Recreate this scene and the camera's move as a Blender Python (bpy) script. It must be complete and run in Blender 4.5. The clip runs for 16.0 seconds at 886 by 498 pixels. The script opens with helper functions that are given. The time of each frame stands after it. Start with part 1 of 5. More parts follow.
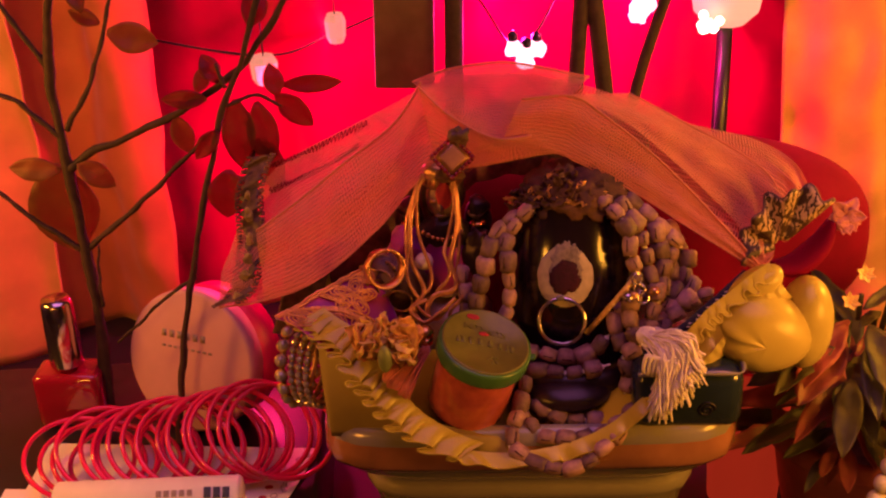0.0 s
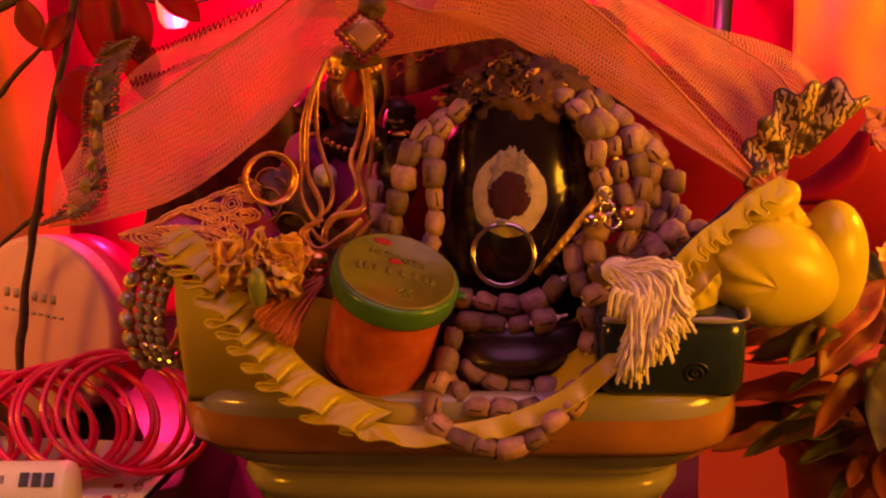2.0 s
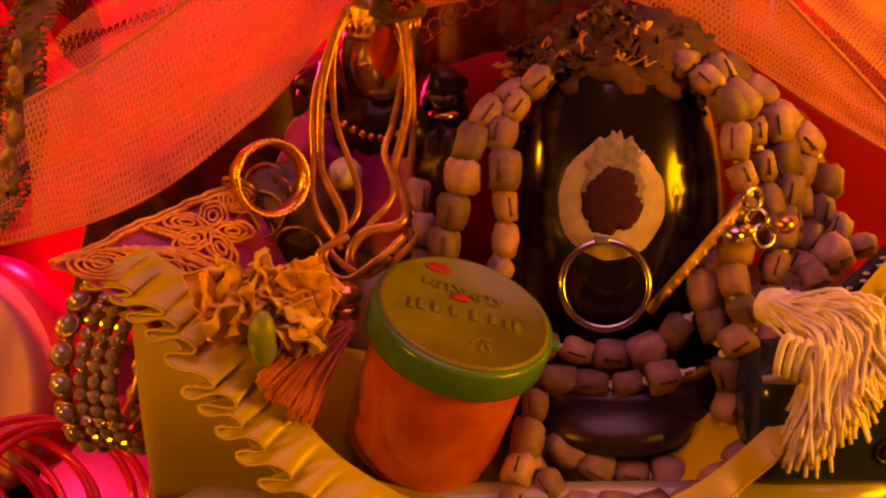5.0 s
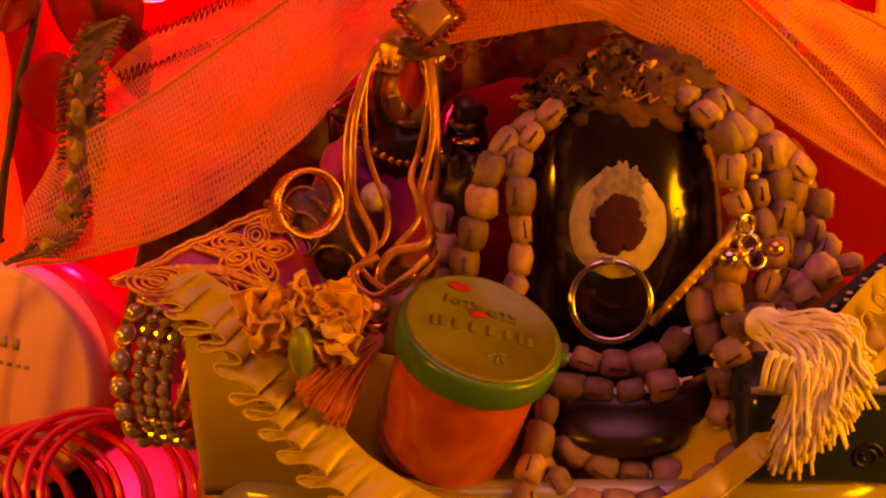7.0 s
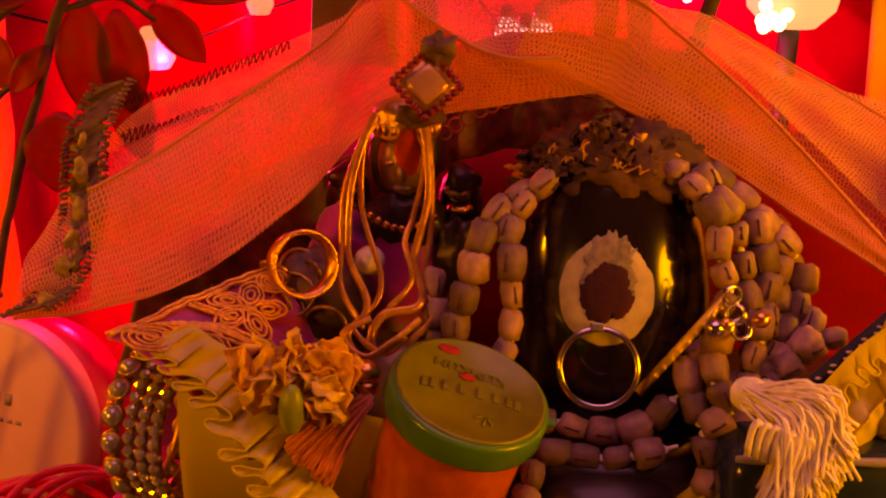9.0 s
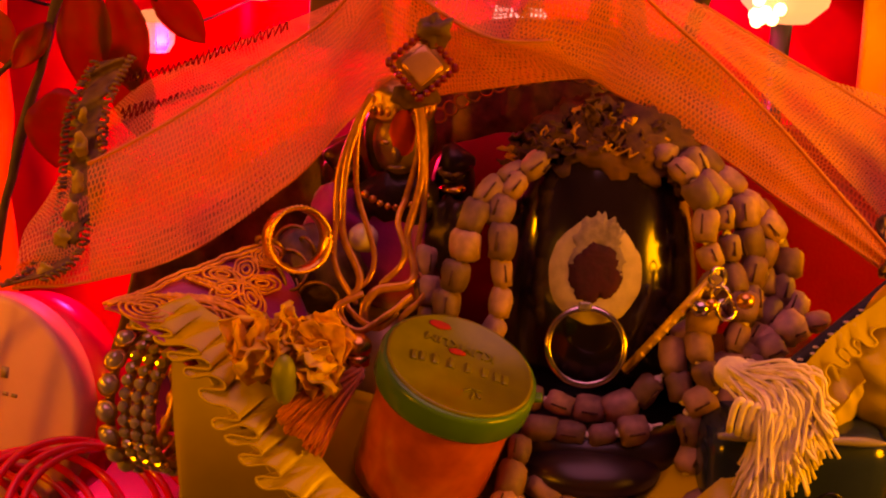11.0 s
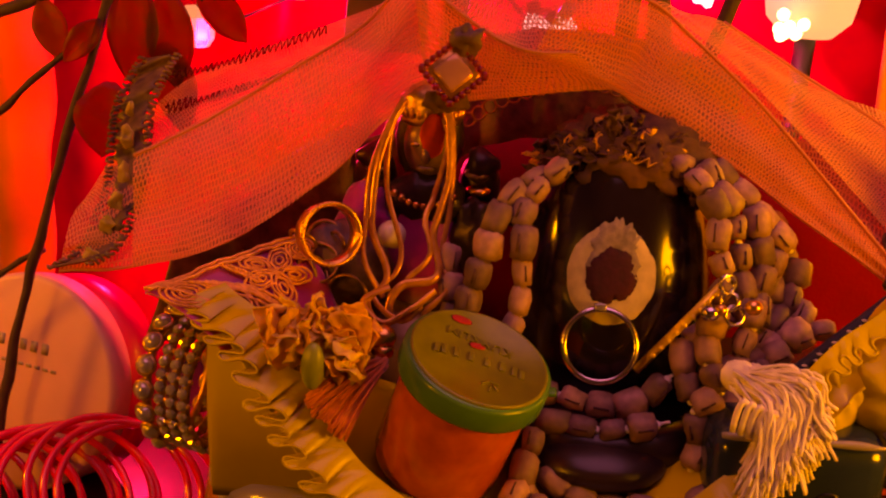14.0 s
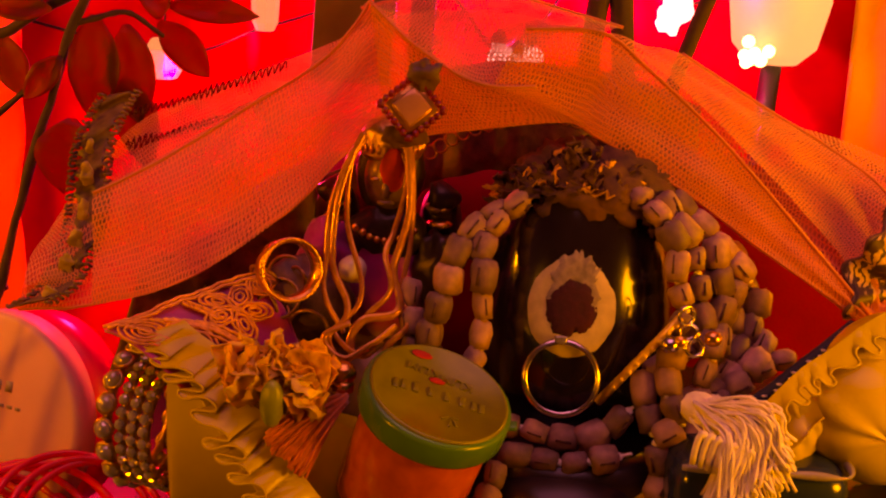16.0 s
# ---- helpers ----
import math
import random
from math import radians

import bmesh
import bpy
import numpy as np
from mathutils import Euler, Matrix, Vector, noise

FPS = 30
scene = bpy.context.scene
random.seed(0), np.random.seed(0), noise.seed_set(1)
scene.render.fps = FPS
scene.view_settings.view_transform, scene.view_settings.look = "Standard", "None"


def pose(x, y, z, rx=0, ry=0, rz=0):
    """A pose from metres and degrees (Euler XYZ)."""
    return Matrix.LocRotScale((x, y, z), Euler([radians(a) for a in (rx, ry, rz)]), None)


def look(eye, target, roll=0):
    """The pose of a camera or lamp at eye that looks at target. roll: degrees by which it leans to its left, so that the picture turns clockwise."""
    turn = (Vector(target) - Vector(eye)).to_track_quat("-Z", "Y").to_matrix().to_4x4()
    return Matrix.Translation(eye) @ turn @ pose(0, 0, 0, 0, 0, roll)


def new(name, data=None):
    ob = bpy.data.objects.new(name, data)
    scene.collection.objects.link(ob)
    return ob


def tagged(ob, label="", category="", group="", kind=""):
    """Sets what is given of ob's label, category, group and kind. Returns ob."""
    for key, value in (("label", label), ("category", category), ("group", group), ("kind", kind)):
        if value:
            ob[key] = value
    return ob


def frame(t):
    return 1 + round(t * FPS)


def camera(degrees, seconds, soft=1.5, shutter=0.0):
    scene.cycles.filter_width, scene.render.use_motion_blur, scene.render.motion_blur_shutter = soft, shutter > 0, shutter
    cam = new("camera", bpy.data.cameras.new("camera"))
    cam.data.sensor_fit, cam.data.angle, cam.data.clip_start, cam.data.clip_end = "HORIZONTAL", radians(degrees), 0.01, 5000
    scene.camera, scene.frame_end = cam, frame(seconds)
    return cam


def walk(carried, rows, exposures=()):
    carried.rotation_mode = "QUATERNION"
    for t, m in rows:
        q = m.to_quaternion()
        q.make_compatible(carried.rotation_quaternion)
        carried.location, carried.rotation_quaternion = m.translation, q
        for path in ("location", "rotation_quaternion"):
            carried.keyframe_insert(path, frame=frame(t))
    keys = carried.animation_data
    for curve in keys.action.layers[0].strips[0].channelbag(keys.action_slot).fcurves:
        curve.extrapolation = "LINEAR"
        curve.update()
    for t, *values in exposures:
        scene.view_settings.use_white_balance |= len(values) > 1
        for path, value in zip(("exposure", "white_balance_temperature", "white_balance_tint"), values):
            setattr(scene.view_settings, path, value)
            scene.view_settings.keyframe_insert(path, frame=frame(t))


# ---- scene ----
cam = camera(39.23, 16.0, soft=2.2)
PATH = [
    (0, (0.00309, -0.46261, 0.43760), (-0.01070, -0.19421, 0.30429), -2.521),
    (0.5, (0.02417, -0.49665, 0.44098), (0.00363, -0.22942, 0.30620), -3.063),
    (1, (0.03382, -0.47237, 0.40560), (0.00898, -0.20347, 0.27492), -3.010),
    (1.5, (0.04268, -0.48106, 0.38662), (0.01825, -0.20899, 0.26259), -2.458),
    (2, (0.02878, -0.36682, 0.30848), (0.01496, -0.08641, 0.20273), -0.815),
    (2.5, (0.01087, -0.27517, 0.28678), (-0.00153, 0.00231, 0.17342), -0.249),
    (3, (0.00945, -0.23082, 0.29833), (0.00035, 0.04448, 0.17947), 0.520),
    (3.2, (0.00588, -0.23103, 0.29135), (-0.00052, 0.04494, 0.17386), 0.887),
    (5.5, (-0.01649, -0.25275, 0.26992), (-0.00799, 0.02859, 0.16611), 0.122),
    (6, (-0.01030, -0.25580, 0.27938), (-0.00249, 0.02385, 0.17105), 0.082),
    (6.5, (-0.01386, -0.26885, 0.28605), (-0.01241, 0.01000, 0.17541), -0.275),
    (7, (-0.01359, -0.27275, 0.29342), (-0.01359, 0.00540, 0.18104), 0.000),
    (7.5, (-0.01240, -0.27374, 0.29172), (-0.01410, 0.00516, 0.18121), 0.282),
    (8, (-0.01144, -0.27282, 0.28477), (-0.01384, 0.00759, 0.17815), 0.397),
    (8.5, (-0.01297, -0.27725, 0.29422), (-0.01266, 0.00636, 0.19643), 1.133),
    (9, (-0.01270, -0.27962, 0.29149), (-0.01185, 0.00520, 0.19728), 1.517),
    (11.5, (-0.01110, -0.29065, 0.28850), (-0.00875, -0.00615, 0.19337), 2.866),
    (12, (-0.00233, -0.29487, 0.30146), (-0.00043, -0.01113, 0.20407), 3.169),
    (12.5, (-0.00265, -0.29844, 0.30055), (-0.00241, -0.01515, 0.20182), 3.515),
    (13, (-0.00223, -0.29848, 0.29361), (-0.00432, -0.01554, 0.19390), 3.811),
    (13.5, (-0.00699, -0.30012, 0.29618), (-0.00963, -0.01661, 0.19813), 4.267),
    (14, (-0.01219, -0.30337, 0.29486), (-0.01561, -0.01920, 0.19874), 4.246),
    (14.5, (-0.01442, -0.30299, 0.29499), (-0.01671, -0.01805, 0.20117), 4.076),
    (15, (-0.00492, -0.30344, 0.30325), (-0.00547, -0.01844, 0.20956), 3.978),
    (15.5, (-0.00449, -0.29770, 0.29403), (-0.00520, -0.01257, 0.20076), 3.601),
    (16, (-0.00546, -0.30238, 0.29906), (-0.00562, -0.01655, 0.20795), 3.806),
]
EXPOSURES = [
    (0, -0.28, 5800, 40), (1.5, -0.26, 5800, 40), (2, -0.05, 6800, 28), (2.5, 0.1, 6200, 26), (3.2, 0.16, 6200, 25), (5.4, 0.18, 9500, 20), (6.1, 0.22, 6500, 22), (6.7, 0.2, 8500, 21),
    (7, 0.2, 13000, 17), (8.2, 0.08, 12000, 20), (9.2, -0.08, 9500, 28), (11.3, 0.0, 11000, 28), (12.3, -0.03, 6600, 32), (13.3, -0.03, 6800, 33), (14.3, -0.1, 11000, 32), (15, -0.12, 12500, 32), (16, -0.1, 11500, 32),
]
walk(cam, [(t, look(eye, target, roll)) for t, eye, target, roll in PATH], EXPOSURES)

# world, lights, exposure
world = bpy.data.worlds.new("room_dusk")
world.use_nodes = True
scene.world = world
world.node_tree.nodes["Background"].inputs[0].default_value = (1.0, 0.28, 0.36, 1)
world.node_tree.nodes["Background"].inputs[1].default_value = 0.16


def mm(x, y, z):
    return Vector((x, y, z)) / 1000


def lamp(name, kind, at, energy, colour, size=0.01, target=None):
    d = bpy.data.lights.new(name, kind)
    d.energy, d.color = energy, colour
    if kind == "AREA":
        d.size = size
    else:
        d.shadow_soft_size = size
    ob = new(name, d)
    ob.matrix_world = look(at, target) if target else Matrix.Translation(at)
    return ob


# pink sources set at the backdrop's bright spots; the third is added fill
lamp("pink_back_light", "POINT", mm(14, 262, 222), 1.5, (1, 0.015, 0.22), 0.006)
lamp("pink_back_light", "POINT", mm(90, 262, 245), 1.4, (1, 0.015, 0.22), 0.006)
lamp("pink_back_light", "POINT", mm(-135, 262, 195), 2.2, (1, 0.02, 0.12), 0.006)
lamp("amber_lamp_light", "POINT", mm(330, 110, 260), 3.0, (1, 0.46, 0.01), 0.02)
lamp("amber_lamp_light", "POINT", mm(-360, 40, 250), 2.0, (1, 0.36, 0.01), 0.02)
lamp("amber_lamp_light", "POINT", mm(305, -135, 230), 4.1, (1, 0.40, 0.012), 0.055)
lamp("amber_lamp_light", "POINT", mm(-270, -220, 235), 1.35, (1, 0.38, 0.015), 0.03)
# added red fill that lights the plant's leaves from behind
lamp("red_fill_light", "POINT", mm(134, 100, 118), 0.06, (1, 0.12, 0.02), 0.012)
lamp("room_light", "AREA", (0.05, -0.15, 1.3), 4.6, (1.0, 0.33, 0.74), 1.0, (0, 0, 0.15))


# materials
def material(name, base, rough=0.6, metal=0.0, var=0.25, scale=120.0, bump=0.2, bump_scale=None, sheen=0.0,
             coat=0.0, transmit=0.0, rand=0.0, tint=None, sub=0.0, alpha=None):
    m = bpy.data.materials.new(name)
    m.use_nodes = True
    nt = m.node_tree
    p = nt.nodes["Principled BSDF"]
    L = nt.links.new
    geo = nt.nodes.new("ShaderNodeTexCoord")
    n1 = nt.nodes.new("ShaderNodeTexNoise")
    n1.inputs["Scale"].default_value, n1.inputs["Detail"].default_value = scale, 6
    n2 = nt.nodes.new("ShaderNodeTexNoise")
    n2.inputs["Scale"].default_value, n2.inputs["Detail"].default_value = scale * 0.17, 3
    L(geo.outputs["Object"], n1.inputs["Vector"])
    L(geo.outputs["Object"], n2.inputs["Vector"])
    add = nt.nodes.new("ShaderNodeMath")
    add.operation = "ADD"
    L(n1.outputs["Fac"], add.inputs[0])
    L(n2.outputs["Fac"], add.inputs[1])
    half = nt.nodes.new("ShaderNodeMapRange")
    half.inputs["From Min"].default_value, half.inputs["From Max"].default_value = 0.7, 1.3
    L(add.outputs[0], half.inputs["Value"])
    mix = nt.nodes.new("ShaderNodeMix")
    mix.data_type = "RGBA"
    a = [c * (1 - var) for c in base]
    b = [min(1, c * (1 + var)) for c in base] if tint is None else tint
    mix.inputs["A"].default_value, mix.inputs["B"].default_value = (*a, 1), (*b, 1)
    L(half.outputs["Result"], mix.inputs["Factor"])
    col = mix.outputs["Result"]
    if rand:
        info = nt.nodes.new("ShaderNodeObjectInfo")
        hsv = nt.nodes.new("ShaderNodeHueSaturation")
        mr = nt.nodes.new("ShaderNodeMapRange")
        mr.inputs["To Min"].default_value, mr.inputs["To Max"].default_value = 1 - rand, 1 + rand
        L(info.outputs["Random"], mr.inputs["Value"])
        L(mr.outputs["Result"], hsv.inputs["Value"])
        L(col, hsv.inputs["Color"])
        col = hsv.outputs["Color"]
    L(col, p.inputs["Base Color"])
    p.inputs["Roughness"].default_value, p.inputs["Metallic"].default_value = rough, metal
    rr = nt.nodes.new("ShaderNodeMapRange")
    rr.inputs["To Min"].default_value, rr.inputs["To Max"].default_value = max(0.03, rough * 0.8), min(1, rough * 1.2)
    L(n2.outputs["Fac"], rr.inputs["Value"])
    L(rr.outputs["Result"], p.inputs["Roughness"])
    p.inputs["Sheen Weight"].default_value, p.inputs["Coat Weight"].default_value = sheen, coat
    p.inputs["Transmission Weight"].default_value = transmit
    if sub:
        p.inputs["Subsurface Weight"].default_value = sub
        p.inputs["Subsurface Scale"].default_value = 0.003
    if bump:
        bp = nt.nodes.new("ShaderNodeBump")
        bp.inputs["Strength"].default_value, bp.inputs["Distance"].default_value = bump, 0.0006
        if bump_scale:
            n3 = nt.nodes.new("ShaderNodeTexNoise")
            n3.inputs["Scale"].default_value, n3.inputs["Detail"].default_value = bump_scale, 4
            L(geo.outputs["Object"], n3.inputs["Vector"])
            L(n3.outputs["Fac"], bp.inputs["Height"])
        else:
            L(n1.outputs["Fac"], bp.inputs["Height"])
        L(bp.outputs["Normal"], p.inputs["Normal"])
    return m


def glow(name, colour, strength):
    m = bpy.data.materials.new(name)
    m.use_nodes = True
    nt = m.node_tree
    p = nt.nodes["Principled BSDF"]
    p.inputs["Emission Color"].default_value = (*colour, 1)
    p.inputs["Emission Strength"].default_value = strength
    p.inputs["Base Color"].default_value = (colour[0] * 0.3, colour[1] * 0.3, colour[2] * 0.3, 1)
    return m


def net_material(name, colour, open_share=0.42, pitch=0.0008):
    """A woven gauze: threads both ways with small holes between."""
    m = bpy.data.materials.new(name)
    m.use_nodes = True
    nt = m.node_tree
    L = nt.links.new
    out = nt.nodes["Material Output"]
    p = nt.nodes["Principled BSDF"]
    p.inputs["Base Color"].default_value = (*colour, 1)
    p.inputs["Roughness"].default_value = 0.55
    p.inputs["Sheen Weight"].default_value = 0.3
    uv = nt.nodes.new("ShaderNodeUVMap")
    wob = nt.nodes.new("ShaderNodeTexNoise")
    wob.inputs["Scale"].default_value = 60
    L(uv.outputs["UV"], wob.inputs["Vector"])
    sc = nt.nodes.new("ShaderNodeVectorMath")
    sc.operation = "SCALE"
    sc.inputs["Scale"].default_value = 0.004
    L(wob.outputs["Color"], sc.inputs[0])
    ad = nt.nodes.new("ShaderNodeVectorMath")
    L(uv.outputs["UV"], ad.inputs[0])
    L(sc.outputs["Vector"], ad.inputs[1])
    br = nt.nodes.new("ShaderNodeTexBrick")
    br.inputs["Color1"].default_value = br.inputs["Color2"].default_value = (0, 0, 0, 1)
    br.inputs["Mortar"].default_value = (1, 1, 1, 1)
    br.inputs["Scale"].default_value = 1.0
    br.inputs["Brick Width"].default_value, br.inputs["Row Height"].default_value = pitch, pitch * 1.7
    br.inputs["Mortar Size"].default_value = pitch * 0.26
    br.inputs["Mortar Smooth"].default_value = 0.3
    L(ad.outputs["Vector"], br.inputs["Vector"])
    slack = nt.nodes.new("ShaderNodeTexNoise")
    slack.inputs["Scale"].default_value, slack.inputs["Detail"].default_value = 110, 3
    L(uv.outputs["UV"], slack.inputs["Vector"])
    gap = nt.nodes.new("ShaderNodeMapRange")
    gap.inputs["From Min"].default_value, gap.inputs["From Max"].default_value = 0.3, 0.7
    gap.inputs["To Min"].default_value, gap.inputs["To Max"].default_value = 0.62, 1 - open_share * 2.4
    L(slack.outputs["Fac"], gap.inputs["Value"])
    mr = nt.nodes.new("ShaderNodeMapRange")
    mr.inputs["To Max"].default_value = 0.94
    L(gap.outputs["Result"], mr.inputs["To Min"])
    L(br.outputs["Color"], mr.inputs["Value"])
    tl = nt.nodes.new("ShaderNodeBsdfTranslucent")
    tl.inputs["Color"].default_value = (*colour, 1)
    cloth = nt.nodes.new("ShaderNodeMixShader")
    cloth.inputs["Fac"].default_value = 0.25
    L(p.outputs["BSDF"], cloth.inputs[1])
    L(tl.outputs["BSDF"], cloth.inputs[2])
    tr = nt.nodes.new("ShaderNodeBsdfTransparent")
    mx = nt.nodes.new("ShaderNodeMixShader")
    L(mr.outputs["Result"], mx.inputs["Fac"])
    L(tr.outputs["BSDF"], mx.inputs[1])
    L(cloth.outputs["Shader"], mx.inputs[2])
    L(mx.outputs["Shader"], out.inputs["Surface"])
    return m


def pattern_material(name, dark, pale, scale=260.0):
    """Woven brocade: pale patches crossed by dark squiggles."""
    m = material(name, dark, 0.5, var=0.4, scale=220, bump=0.6)
    nt = m.node_tree
    L = nt.links.new
    co = nt.nodes.new("ShaderNodeTexCoord")
    wv = nt.nodes.new("ShaderNodeTexWave")
    wv.inputs["Scale"].default_value, wv.inputs["Distortion"].default_value = scale * 0.5, 9.0
    wv.inputs["Detail Scale"].default_value = 2.0
    ns = nt.nodes.new("ShaderNodeTexNoise")
    ns.inputs["Scale"].default_value = scale * 0.6
    L(co.outputs["Object"], wv.inputs["Vector"])
    L(co.outputs["Object"], ns.inputs["Vector"])
    r1, r2 = nt.nodes.new("ShaderNodeMapRange"), nt.nodes.new("ShaderNodeMapRange")
    r1.inputs["From Min"].default_value, r1.inputs["From Max"].default_value = 0.25, 0.4
    r2.inputs["From Min"].default_value, r2.inputs["From Max"].default_value = 0.38, 0.46
    L(wv.outputs["Fac"], r1.inputs["Value"])
    L(ns.outputs["Fac"], r2.inputs["Value"])
    mu = nt.nodes.new("ShaderNodeMath")
    mu.operation = "MULTIPLY"
    L(r1.outputs["Result"], mu.inputs[0])
    L(r2.outputs["Result"], mu.inputs[1])
    mix = nt.nodes.new("ShaderNodeMix")
    mix.data_type = "RGBA"
    mix.inputs["A"].default_value, mix.inputs["B"].default_value = (*dark, 1), (*pale, 1)
    L(mu.outputs[0], mix.inputs["Factor"])
    L(mix.outputs["Result"], nt.nodes["Principled BSDF"].inputs["Base Color"])
    return m


def cloth_material(name, base, thread=0.0006, rough=0.6, sheen=0.4, through_light=0.0):
    m = material(name, base, rough, sheen=sheen, var=0.22, scale=40, bump=0.25, bump_scale=900)
    if through_light:
        nt = m.node_tree
        tl = nt.nodes.new("ShaderNodeBsdfTranslucent")
        tl.inputs["Color"].default_value = (*base, 1)
        mx = nt.nodes.new("ShaderNodeMixShader")
        mx.inputs["Fac"].default_value = through_light
        nt.links.new(nt.nodes["Principled BSDF"].outputs["BSDF"], mx.inputs[1])
        nt.links.new(tl.outputs["BSDF"], mx.inputs[2])
        nt.links.new(mx.outputs["Shader"], nt.nodes["Material Output"].inputs["Surface"])
    return m


def leaf_material(name, base, share=0.5):
    m = material(name, base, 0.5, var=0.5, scale=150, bump=0.4, rand=0.35)
    nt = m.node_tree
    tl = nt.nodes.new("ShaderNodeBsdfTranslucent")
    tl.inputs["Color"].default_value = (base[0] * 3, base[1] * 3, base[2] * 3, 1)
    mx = nt.nodes.new("ShaderNodeMixShader")
    mx.inputs["Fac"].default_value = share
    nt.links.new(nt.nodes["Principled BSDF"].outputs["BSDF"], mx.inputs[1])
    nt.links.new(tl.outputs["BSDF"], mx.inputs[2])
    nt.links.new(mx.outputs["Shader"], nt.nodes["Material Output"].inputs["Surface"])
    return m


